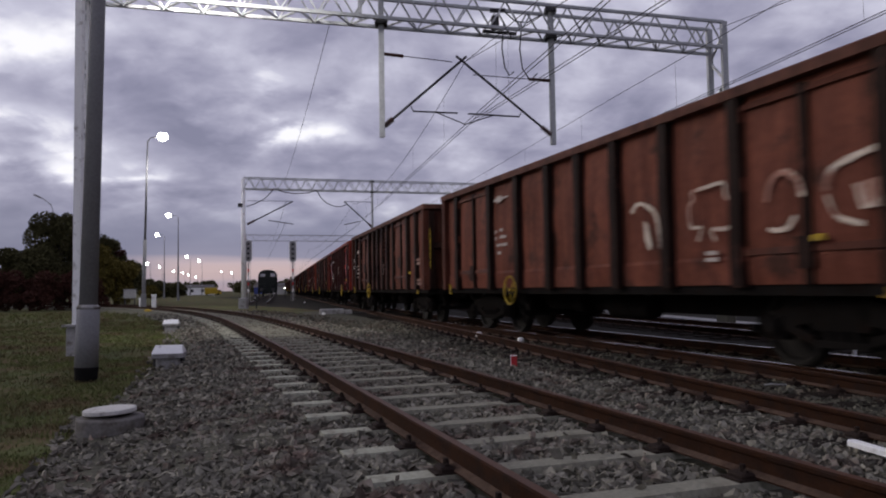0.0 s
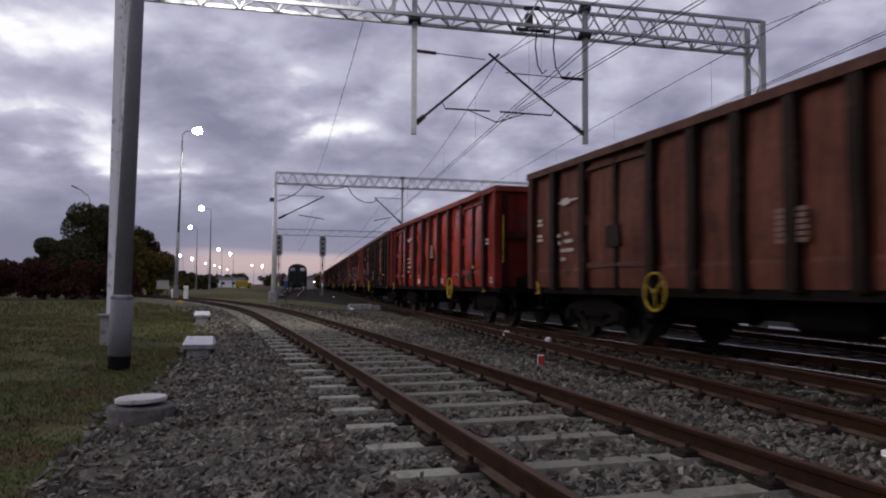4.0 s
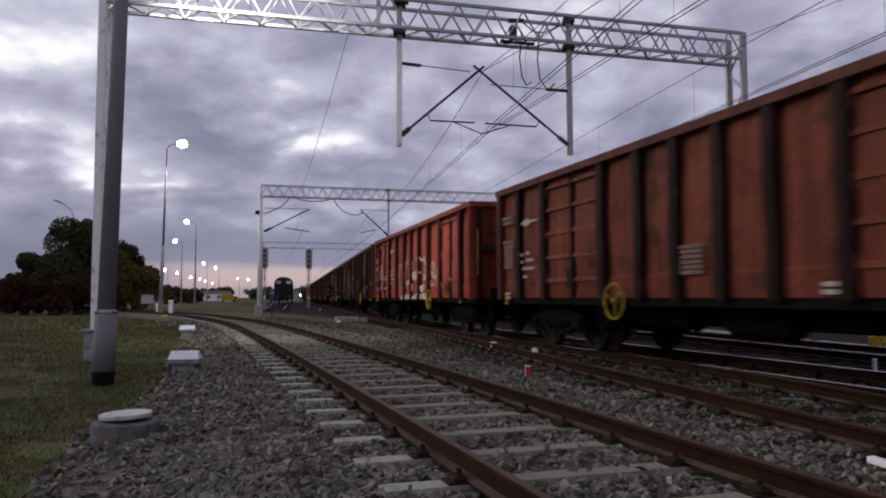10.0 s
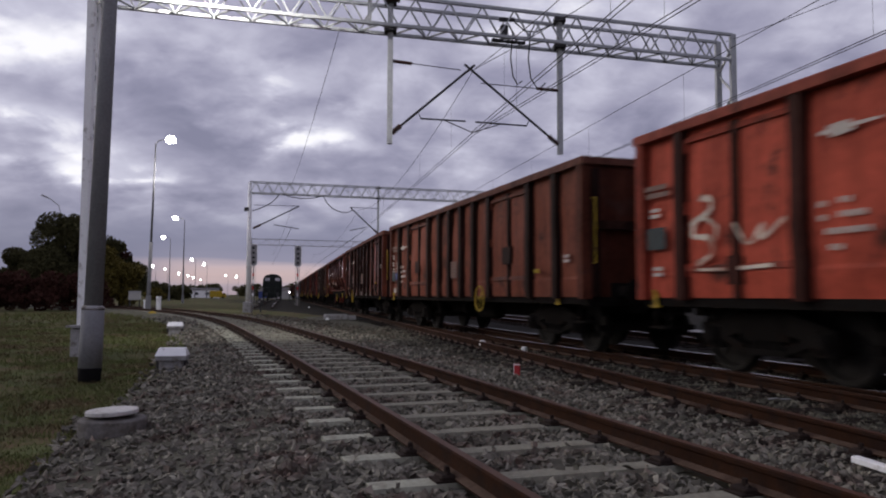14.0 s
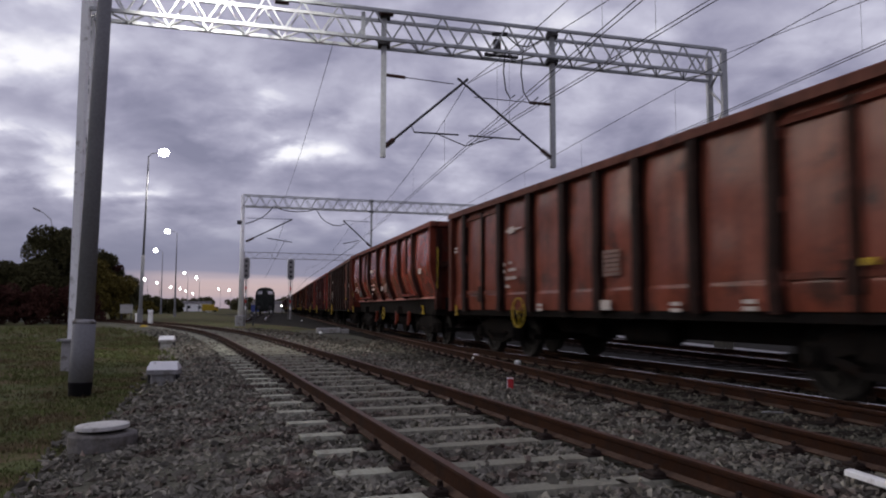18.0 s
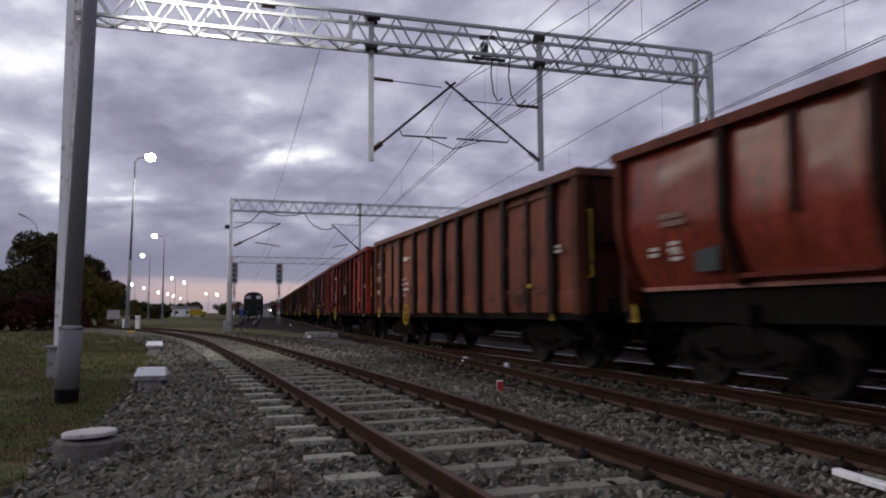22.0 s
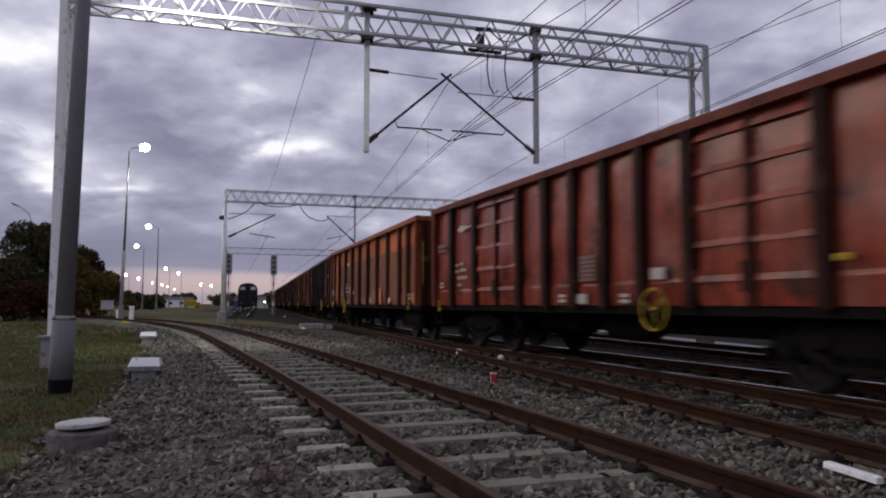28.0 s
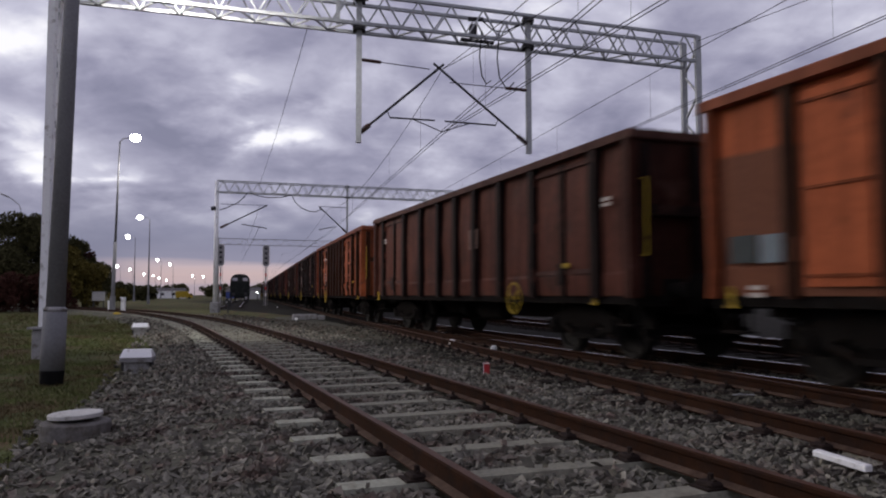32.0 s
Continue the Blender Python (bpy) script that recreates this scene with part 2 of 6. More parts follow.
M = {
    # darker ballast, used under and behind the train
    "blackbed": material("dark_ballast", (0.026, 0.024, 0.020), 0.95, grain=(2, 18), vary=0.5, bump=1.0, spec=0.03),
    "ballast": material("ballast_ground", (0.086, 0.083, 0.062), 0.95, grain=(2, 18), vary=0.5, bump=1.0, spec=0.1),
    "stone": material("ballast_stone", (0.172, 0.161, 0.130), 0.85, grain=(3, 30), vary=0.45, bump=0.8, island=0.62, spec=0.2, spot=((0.115, 0.084, 0.068), 0.35, 1.6)),
    # soiled stone, darkened further for the shade beside the train
    "darkstone": material("soiled_shaded_stone", (0.094, 0.088, 0.068), 0.85, grain=(3, 30), vary=0.45, bump=0.8, island=0.62, spec=0.2, spot=((0.085, 0.062, 0.048), 0.4, 1.6)),
    "grass": material("grass_ground", (0.076, 0.088, 0.035), 1.0, grain=(0.5, 14), vary=0.6, bump=1.0, spot=((0.100, 0.070, 0.040), 0.55, 1.1), spec=0.05),
    "blade": material("grass_blade", (0.112, 0.130, 0.046), 0.9, grain=(0.6, 6), vary=0.35, bump=0, island=0.12, spec=0.05, spot=((0.115, 0.084, 0.046), 0.5, 0.9)),
    "rust": material("rusty_rail", (0.031, 0.0135, 0.0075), 0.85, grain=(2, 40), vary=0.4, bump=0.4, spot=((0.022, 0.012, 0.009), 0.45, 5), spec=0.05),
    "footpale": material("dusty_skylit_rail_foot", (0.088, 0.058, 0.042), 0.9, grain=(1.5, 30), vary=0.45, bump=0.4, spot=((0.05, 0.03, 0.022), 0.45, 4), spec=0.1),
    "railtop": material("worn_rail_top", (0.085, 0.043, 0.028), 0.6, metal=0.15, grain=(2, 40), vary=0.3, bump=0.2, spec=0.25),
    "shiny": material("polished_rail_top", (0.62, 0.58, 0.55), 0.25, metal=1.0, vary=0.1, bump=0.05),
    "concrete": material("sleeper_concrete", (0.34, 0.34, 0.27), 0.9, grain=(2.5, 30), vary=0.35, bump=0.4, spot=((0.14, 0.12, 0.09), 0.3, 3), spec=0.12, between=(0.95, (0.205, 0.195, 0.152))),
    "timber": material("sleeper_timber", (0.022, 0.017, 0.014), 0.95, grain=(3, 30), vary=0.4, bump=0.6, spec=0.08),
    "clip": material("fastening_iron", (0.024, 0.016, 0.013), 0.85, grain=(4, 40), vary=0.3, spec=0.12),
    "paint": material("wagon_paint", (1.0, 1.0, 1.0), 0.13, grain=(1.3, 9), vary=0.32, bump=0.04, spot=((0.060, 0.028, 0.021), 0.22, 1.5), tint=True, spec=0.2, streak=0.3),
    "twotone": material("wagon_paint_greyed", (1.0, 1.0, 1.0), 0.5, grain=(0.9, 14), vary=0.2, bump=0.15, tint=True, spec=0.15, streak=0.3, dusty=(2.52, (0.118, 0.054, 0.034))),
    "black": material("underframe_black", (0.012, 0.0105, 0.0095), 0.95, grain=(3, 30), vary=0.4, spot=((0.014, 0.009, 0.007), 0.25, 4), spec=0.02),
    "steel": material("wheel_steel", (0.017, 0.015, 0.013), 0.7, metal=0.2, grain=(4, 30), vary=0.3, spec=0.15),
    "yellow": material("yellow_paint", (0.42, 0.29, 0.025), 0.65, grain=(5, 40), vary=0.25, spot=((0.10, 0.05, 0.02), 0.3, 9), spec=0.2),
    "white": material("white_paint", (0.44, 0.39, 0.35), 0.6, grain=(4, 40), vary=0.15, spot=((0.35, 0.25, 0.2), 0.2, 7)),
    "graffiti": material("spray_paint", (0.60, 0.52, 0.43), 0.7, grain=(2, 20), vary=0.35, spot=((0.32, 0.16, 0.12), 0.55, 2.2), spec=0.15),
    "zinc": material("galvanised_steel", (0.39, 0.40, 0.405), 0.5, metal=0.35, grain=(2, 20), vary=0.2, bump=0.1),
    "grey": material("grey_painted_steel", (0.30, 0.29, 0.29), 0.6, grain=(2, 20), vary=0.25, bump=0.15),
    "pole": material("pole_concrete", (0.215, 0.215, 0.22), 0.9, grain=(1.5, 25), vary=0.2, bump=0.4, spec=0.12),
    "lidgrey": material("cast_concrete", (0.30, 0.295, 0.29), 0.9, grain=(3, 30), vary=0.25, bump=0.4, spot=((0.15, 0.135, 0.12), 0.3, 5), spec=0.12),
    "boxwhite": material("plastic_white", (0.86, 0.86, 0.85), 0.5, vary=0.1, bump=0.05, spot=((0.5, 0.48, 0.45), 0.2, 5)),
    "wire": material("wire_copper", (0.05, 0.048, 0.05), 0.6, metal=0.4, vary=0.1, bump=0),
    "iron": material("dark_iron", (0.05, 0.048, 0.05), 0.6, metal=0.3, vary=0.2, bump=0.1),
    "insul": material("insulator_brown", (0.06, 0.03, 0.025), 0.3, vary=0.1, bump=0),
    "loco": material("locomotive_green", (0.016, 0.019, 0.017), 0.6, grain=(1, 12), vary=0.3, spec=0.15),
    "glass": material("dark_glass", (0.02, 0.022, 0.025), 0.05, vary=0.05, bump=0),
    "red": material("signal_red", (0.42, 0.03, 0.035), 0.5, grain=(5, 30), vary=0.2),
    "bark": material("bark", (0.05, 0.04, 0.03), 0.9, grain=(3, 25), vary=0.4, bump=0.8),
    "leaf": material("leaf_green", (0.072, 0.068, 0.031), 0.85, grain=(0.3, 4), vary=0.4, bump=0, island=0.3, spec=0.05),
    "leafgold": material("leaf_autumn", (0.120, 0.096, 0.026), 0.85, grain=(0.3, 4), vary=0.4, bump=0, island=0.3, spec=0.05),
    "leafred": material("leaf_dark_red", (0.056, 0.024, 0.019), 0.85, grain=(0.3, 4), vary=0.4, bump=0, island=0.3, spec=0.05),
    "lamp": material("lamp_glow", (0.9, 0.9, 0.9), 0.4, vary=0, bump=0, emit=((1.0, 0.97, 0.95), 14)),
    "wall": material("rendered_wall", (0.45, 0.44, 0.42), 0.9, grain=(0.8, 10), vary=0.2),
    "roofing": material("roof_sheet", (0.10, 0.09, 0.09), 0.8, grain=(0.8, 10), vary=0.25),
    "blue": material("blue_sheet", (0.05, 0.07, 0.22), 0.6, vary=0.2),
    "tar": material("base_tar", (0.010, 0.0095, 0.0095), 0.95, grain=(4, 30), vary=0.3, spec=0.08),
}


# ---- mesh building ----
class Shape:
    """Collects boxes, tubes and sheets into one mesh."""

    def __init__(self):
        self.v, self.f = [], []

    def add(self, verts, faces):
        k = len(self.v)
        self.v += [tuple(p) for p in verts]
        self.f += [tuple(k + i for i in q) for q in faces]
        return self

    def box(self, c, s, bevel=0.0, top=(1, 1)):
        """A box of size s about c; top scales the upper face; bevel takes off its upright and upper edges."""
        x, y, z = (a / 2 for a in s)
        rings = [(x, y, -z, 0), (x, y, z - bevel, 0)] if bevel else [(x, y, -z, 0), (x * top[0], y * top[1], z, 0)]
        if bevel:
            rings.append((x - bevel, y - bevel, z, 1))
        vs, fs = [], []
        for a, b, h, _ in rings:
            if bevel:
                q = bevel if a == x else bevel * 0.4
                vs += [(c[0] + i, c[1] + j, c[2] + h) for i, j in ((-a + q, -b), (a - q, -b), (a, -b + q), (a, b - q), (a - q, b), (-a + q, b), (-a, b - q), (-a, -b + q))]
            else:
                vs += [(c[0] + i, c[1] + j, c[2] + h) for i, j in ((-a, -b), (a, -b), (a, b), (-a, b))]
        n = 8 if bevel else 4
        fs.append(tuple(range(n))[::-1])
        for k in range(len(rings) - 1):
            fs += [(k * n + i, k * n + (i + 1) % n, (k + 1) * n + (i + 1) % n, (k + 1) * n + i) for i in range(n)]
        fs.append(tuple((len(rings) - 1) * n + i for i in range(n)))
        return self.add(vs, fs)

    def tube(self, p, q, r, n=8, r2=None, caps=True):
        p, q = Vector(p), Vector(q)
        m = (q - p).to_track_quat("Z", "Y").to_matrix()
        r2 = r if r2 is None else r2
        vs = [p + m @ Vector((r * math.cos(a), r * math.sin(a), 0)) for a in (2 * math.pi * i / n for i in range(n))]
        vs += [q + m @ Vector((r2 * math.cos(a), r2 * math.sin(a), 0)) for a in (2 * math.pi * i / n for i in range(n))]
        fs = [(i, (i + 1) % n, n + (i + 1) % n, n + i) for i in range(n)]
        if caps:
            fs += [tuple(range(n))[::-1], tuple(range(n, 2 * n))]
        return self.add(vs, fs)

    def line(self, pts, r, n=6):
        """One bent pipe through all the points."""
        pts = [Vector(p) for p in pts]
        closed = (pts[0] - pts[-1]).length < 1e-6
        if closed:
            pts = pts[:-1]
        vs, k = [], len(pts)
        side = None
        for i, p in enumerate(pts):
            a, b = (pts[i - 1], pts[(i + 1) % k]) if closed else (pts[max(i - 1, 0)], pts[min(i + 1, k - 1)])
            d = (b - a).normalized()
            side = d.orthogonal().normalized() if side is None else (side - d * side.dot(d)).normalized()
            up = d.cross(side)
            vs += [p + side * (r * math.cos(q)) + up * (r * math.sin(q)) for q in (2 * math.pi * j / n for j in range(n))]
        fs = [(i * n + j, i * n + (j + 1) % n, (i + 1) % k * n + (j + 1) % n, (i + 1) % k * n + j) for i in range(k if closed else k - 1) for j in range(n)]
        if not closed:
            fs += [tuple(range(n))[::-1], tuple((k - 1) * n + j for j in range(n))]
        return self.add(vs, fs)

    def bar(self, p, q, w, h):
        """A square bar from p to q."""
        p, q = Vector(p), Vector(q)
        m = (q - p).to_track_quat("Z", "Y").to_matrix()
        vs = [e + m @ Vector((i * w / 2, j * h / 2, 0)) for e in (p, q) for i, j in ((-1, -1), (1, -1), (1, 1), (-1, 1))]
        return self.add(vs, [(3, 2, 1, 0), (4, 5, 6, 7)] + [(i, (i + 1) % 4, 4 + (i + 1) % 4, 4 + i) for i in range(4)])

    def ring(self, c, axis, R, r, n=20, k=6):
        """A torus about c."""
        m = Vector(axis).to_track_quat("Z", "Y").to_matrix()
        vs = [Vector(c) + m @ Vector(((R + r * math.cos(b)) * math.cos(a), (R + r * math.cos(b)) * math.sin(a), r * math.sin(b)))
              for a in (2 * math.pi * i / n for i in range(n)) for b in (2 * math.pi * j / k for j in range(k))]
        return self.add(vs, [(i * k + j, ((i + 1) % n) * k + j, ((i + 1) % n) * k + (j + 1) % k, i * k + (j + 1) % k) for i in range(n) for j in range(k)])

    def lathe(self, c, axis, prof, n=20):
        """prof: (radius, height) along the axis from c."""
        m = Vector(axis).to_track_quat("Z", "Y").to_matrix()
        vs = [Vector(c) + m @ Vector((r * math.cos(a), r * math.sin(a), h)) for r, h in prof for a in (2 * math.pi * i / n for i in range(n))]
        k = len(prof)
        fs = [(j * n + i, j * n + (i + 1) % n, (j + 1) * n + (i + 1) % n, (j + 1) * n + i) for j in range(k - 1) for i in range(n)]
        fs += [tuple(range(n))[::-1], tuple((k - 1) * n + i for i in range(n))]
        return self.add(vs, fs)

    def extrude(self, prof, path):
        """Sweep the outline prof (x, z) along path, a list of (x, y, z, heading)."""
        n, vs, fs = len(prof), [], []
        for x, y, z, a in path:
            vs += [(x + u * math.cos(a), y + u * math.sin(a), z + w) for u, w in prof]
        for k in range(len(path) - 1):
            fs += [(k * n + i, k * n + (i + 1) % n, (k + 1) * n + (i + 1) % n, (k + 1) * n + i) for i in range(n)]
        fs += [tuple(range(n))[::-1], tuple((len(path) - 1) * n + i for i in range(n))]
        return self.add(vs, fs)

    def mesh(self, name, mat, smooth=False):
        me = bpy.data.meshes.new(name)
        me.from_pydata(self.v, [], self.f)
        me.materials.append(M[mat])
        if smooth:
            me.polygons.foreach_set("use_smooth", [True] * len(me.polygons))
        me.update()
        return me


def part(name, shape, mat, parent, label="", at=None, smooth=False):
    """One mesh object under a thing or a part. shape: a Shape or a finished mesh."""
    me = shape if isinstance(shape, bpy.types.Mesh) else shape.mesh(name, mat, smooth)
    ob = new(name, me)
    ob.parent = parent
    if at is not None:
        ob.matrix_basis = at
    return tagged(ob, label)


def thing(name, m, label, category, group="", kind=""):
    ob = new(name)
    ob.empty_display_size = 0.2
    ob.matrix_basis = m
    return tagged(ob, label, category, group, kind)


def solo(name, shape, mat, label, category="", group="", kind="", at=None, smooth=False):
    ob = new(name, shape.mesh(name, mat, smooth))
    if at is not None:
        ob.matrix_basis = at
    return tagged(ob, label, category, group, kind)


# ---- the lines of the tracks: heading a, direction (-sin a, cos a) ----
def main_path(s, off=0.0):
    """The way the train takes: straight, the turnout's curve, straight. s: metres along it; off: metres to its right."""
    a1, a2, s1, s2, x0 = HEAD
    rad = (s2 - s1) / (a1 - a2)
    a = a1 - (min(max(s, s1), s2) - s1) / rad
    x, y = x0 - math.sin(a1) * min(s, s1), math.cos(a1) * min(s, s1)
    x, y = x - rad * (math.cos(a) - math.cos(a1)), y + rad * (math.sin(a1) - math.sin(a))
    e = max(s - s2, 0)
    x, y = x - math.sin(a2) * e, y + math.cos(a2) * e
    return x + off * math.cos(a), y + off * math.sin(a), a


HEAD = (0.3125, 0.2067, 16.2, 35.84, 7.866)


def through_path(s, off=0.0):
    """The turnout's straight track, which joins the train's way where its curve ends."""
    x, y, a = main_path(HEAD[3])
    e = s - HEAD[3]
    return x - math.sin(a) * e + off * math.cos(a), y + math.cos(a) * e + off * math.sin(a), a


def siding_path(s, off=0.0):
    """The siding beside the camera: a slow left-hand bend that tightens farther off."""
    x, y, a = 2.459, -0.05, 0.309
    for k, length in ((0.0, min(s, 0.0)), (0.0012, min(max(s, 0), 26)), (0.0080, min(max(s - 26, 0), 46)), (0.0, max(s - 72, 0))):
        if k:
            b = a + k * length
            x, y, a = x + (math.cos(b) - math.cos(a)) / k, y + (math.sin(b) - math.sin(a)) / k, b
        else:
            x, y = x - math.sin(a) * length, y + math.cos(a) * length
    return x + off * math.cos(a), y + off * math.sin(a), a


def S(t):
    """How far the train has come after t seconds."""
    c = (-2.75892e-06, 0.000213204, -0.00590628, 0.0364946, -4.6923, 0.010605)
    return sum(k * t ** (5 - i) for i, k in enumerate(c))


# ---- ground ----
rng = random.Random(7)


def bed_height(n, s):
    """The ballast's height across the tracks: n metres right of the siding's middle."""
    left = -3.1
    if n < -1.5:
        return -0.185 - 0.195 * min(1, (-1.5 - n) / max(0.3, -1.5 - left))
    if n < 1.5:
        return -0.185 - 0.022 * min(1, (1.5 - abs(n)) / 0.25)
    return -0.19


def ground_sheet():
    g = Shape()
    R = [0, 60, 140, 300, 700, 1600, 3500]
    k = 48
    vs = [(0, 0, -0.42)] + [(r * math.cos(2 * math.pi * i / k), r * math.sin(2 * math.pi * i / k), -0.42) for r in R[1:] for i in range(k)]
    fs = [(0, 1 + i, 1 + (i + 1) % k) for i in range(k)]
    fs += [(1 + j * k + i, 1 + (j + 1) * k + i, 1 + (j + 1) * k + (i + 1) % k, 1 + j * k + (i + 1) % k) for j in range(len(R) - 2) for i in range(k)]
    g.add(vs, fs)
    solo("ground", g, "grass", "flat grassy yard ground in dull autumn green and brown", kind="structure")


ground_sheet()


def ballast_bed():
    """The bed under all tracks, uneven on top, falling to the grass on one side."""
    ns = [-3.6, -3.2, -2.8, -2.4, -2.0, -1.6] + [-1.3 + 0.3 * i for i in range(45)] + [14, 20, 34, 60]
    ss = [-60, -40, -25, -16] + [-10 + 0.5 * i for i in range(22)] + [1 + 0.3 * i for i in range(80)] + [26 + 2 * i for i in range(30)] + [90, 110, 140, 180, 240, 320]
    g, w = Shape(), len(ns)
    vs = []
    for s in ss:
        for j, n in enumerate(ns):
            m = n if n > -1.5 else n + (-1.5 - n) * min(0.55, 0.05 * max(s - 9, 0))
            if s > 25 and n > 2:
                m = n + (s - 25) * 0.17 * min(1, (n - 2) / 6)
            x, y, a = siding_path(s, m)
            z = bed_height(n, s) + 0.03 * noise.noise(Vector((x * 0.9, y * 0.9, 3))) + 0.015 * noise.noise(Vector((x * 4, y * 4, 1)))
            if j == 0 or j == w - 1:
                z = -0.46
            vs.append((x, y, z))
    fs = [(i * w + j, i * w + j + 1, (i + 1) * w + j + 1, (i + 1) * w + j) for i in range(len(ss) - 1) for j in range(w - 1)]
    g.add(vs, fs)
    bed = solo("ballast_bed", g, "ballast", "grey crushed-stone ballast bed under the tracks", kind="structure")
    bed.data.materials.append(M["blackbed"])
    bed.data.materials.append(M["grass"])
    for p in bed.data.polygons:
        n = ns[p.index % (w - 1)] + 0.3 * noise.noise(Vector(p.center) * 1.5)
        far = ss[p.index // (w - 1)] + 3 * noise.noise(Vector(p.center) * 0.3)
        verge = n < 4.9 or p.center.x < main_path(p.center.y * 1.03)[0] - 8
        p.material_index = 2 if far > 38 and n > 1.7 and verge else 1 if n > 4.6 else 0


ballast_bed()


# ---- tracks ----
RAIL = [(-0.062, -0.149), (0.062, -0.149), (0.062, -0.138), (0.012, -0.118), (0.008, -0.045), (0.034, -0.032), (0.036, -0.010), (0.028, 0.0),
        (-0.028, 0.0), (-0.036, -0.010), (-0.034, -0.032), (-0.008, -0.045), (-0.012, -0.118), (-0.062, -0.138)]


def rail(parent, way, off, s0, s1, step, shiny):
    n = max(2, int((s1 - s0) / step))
    pts = [(*way(s0 + (s1 - s0) * i / n, off)[:2], 0.0, way(s0 + (s1 - s0) * i / n)[2]) for i in range(n + 1)]
    r = part("rail", Shape().extrude(RAIL, pts), "rust", parent)
    for e in (-1, 1):
        # rail foot's tan mixes dust with the sky light on its upward slope
        foot = [(e * 0.0625, -0.1375), (e * 0.0125, -0.1170), (e * 0.0125, -0.119), (e * 0.0625, -0.1395)]
        part("rail_foot", Shape().extrude(foot if e < 0 else foot[::-1], pts), "footpale", r, "dusty rail foot, paler for sky light")
    strip = [(-0.026, 0.0015), (0.026, 0.0015), (0.026, -0.004), (-0.026, -0.004)]
    part("running_surface", Shape().extrude(strip, pts), "shiny" if shiny else "railtop", r, "polished rail head" if shiny else "")


def track(name, label, way, s0, s1, pitch, mat, length, near=(2, 40), shiny=False, first=0.0, gauge=0.7535):
    t = thing(name, Matrix(), label, "railway track", kind="structure")
    sides = gauge if isinstance(gauge, tuple) else (-gauge, gauge)
    for o in sides:
        rail(t, way, o, s0, s1, 2.0, shiny)
    w, h = (0.27, 0.2) if mat == "concrete" else (0.25, 0.16)
    if mat == "concrete":
        sl = [Shape().box((0, 0, -h / 2), (length, w, h), top=(0.985, 0.66)).mesh("sleeper", mat)]
    else:
        sl = [Shape().box((0, 0, -h / 2), (length, w, h), bevel=0.015).mesh("sleeper", mat)]
    cl = Shape()
    for o in sides:
        for e in (-1, 1):
            cl.box((o + e * 0.10, 0, 0.02), (0.10, 0.14, 0.045), bevel=0.012)
            cl.tube((o + e * 0.09, 0, 0.03), (o + e * 0.09, 0, 0.085), 0.018, 6)
            cl.tube((o + e * 0.10, -0.05, 0.045), (o + e * 0.06, 0.05, 0.05), 0.013, 5)
        cl.box((o, 0, 0.006), (0.36, 0.16, 0.016))
    clip = cl.mesh("rail_fastening", "clip")
    rest = Shape()
    k, s = 0, s0 + first
    while s < s1:
        x, y, a = way(s)
        m = Matrix.Translation((x, y, -0.162 + rng.uniform(-0.006, 0.004))) @ Matrix.Rotation(a + rng.uniform(-0.012, 0.012), 4, "Z")
        if near[0] <= s <= near[1]:
            o = part("sleeper", sl[0], mat, t, at=m)
            part("rail_fastening", clip, "clip", o)
        elif s > near[1]:
            rest.add([m @ Vector((i * length / 2, j * w / 2, 0)) for i, j in ((-1, -1), (1, -1), (1, 1), (-1, 1))], [(0, 1, 2, 3)])
        s += pitch
    if rest.v:
        tagged(part("far_sleepers", rest, mat, t), kind="stuff")
    return t


track("siding_track", "rusty siding rails on weathered concrete sleepers in ballast", siding_path, -25, 110, 0.813, "concrete", 2.66, (-14, 46), first=0.13, gauge=(-0.735, 0.81))
track("diverging_track", "polished running rails of a turnout on dark timber sleepers", main_path, -60, 330, 0.65, "timber", 2.6, (-12, 20), shiny=True)
track("through_track", "rusty straight turnout rails on dark timber sleepers", through_path, -30, 34, 0.65, "timber", 2.6, (-12, 32))


# ---- the train ----
WHEEL_R = 0.46
SILL, TOP, HALF = 0.95, 3.24, 1.40
# the places of the side posts, from the far end of the box, and which gaps are doors
LAYOUT = {
    "plain": (13.4, (0.0, 0.95, 2.95, 4.35, 5.65, 6.75, 7.85, 9.1, 10.45, 12.45, 13.4), (1, 8)),
    "ribbed": (13.4, (0.0, 1.05, 2.2, 4.35, 5.4, 6.3, 7.2, 8.1, 9.1, 11.2, 12.35, 13.4), (2, 8)),
    "barred": (13.4, (0.0, 1.2, 2.53, 4.62, 5.65, 6.58, 7.47, 8.38, 9.39, 11.4, 12.5, 13.4), (2, 8)),
    "paired": (13.4, (0.0, 1.1, 2.28, 4.4, 5.4, 6.3, 7.2, 8.1, 9.1, 11.2, 12.35, 13.4), (2, 8)),
    "slant": (13.8, (0.0, 2.2, 4.25, 6.05, 7.8, 9.65, 11.6, 13.8), (1, 5)),
    "long": (15.5, (0.0, 1.22, 2.35, 3.97, 5.57, 7.1, 8.7, 10.3, 11.88, 13.45, 14.45, 15.5), (1,)),
}


def wall_x(z, slant):
    """Half the box's width at height z; slanted boxes draw in below."""
    return HALF - (0.0 if not slant else 0.33 * max(0, (2.1 - z)) ** 1.4)


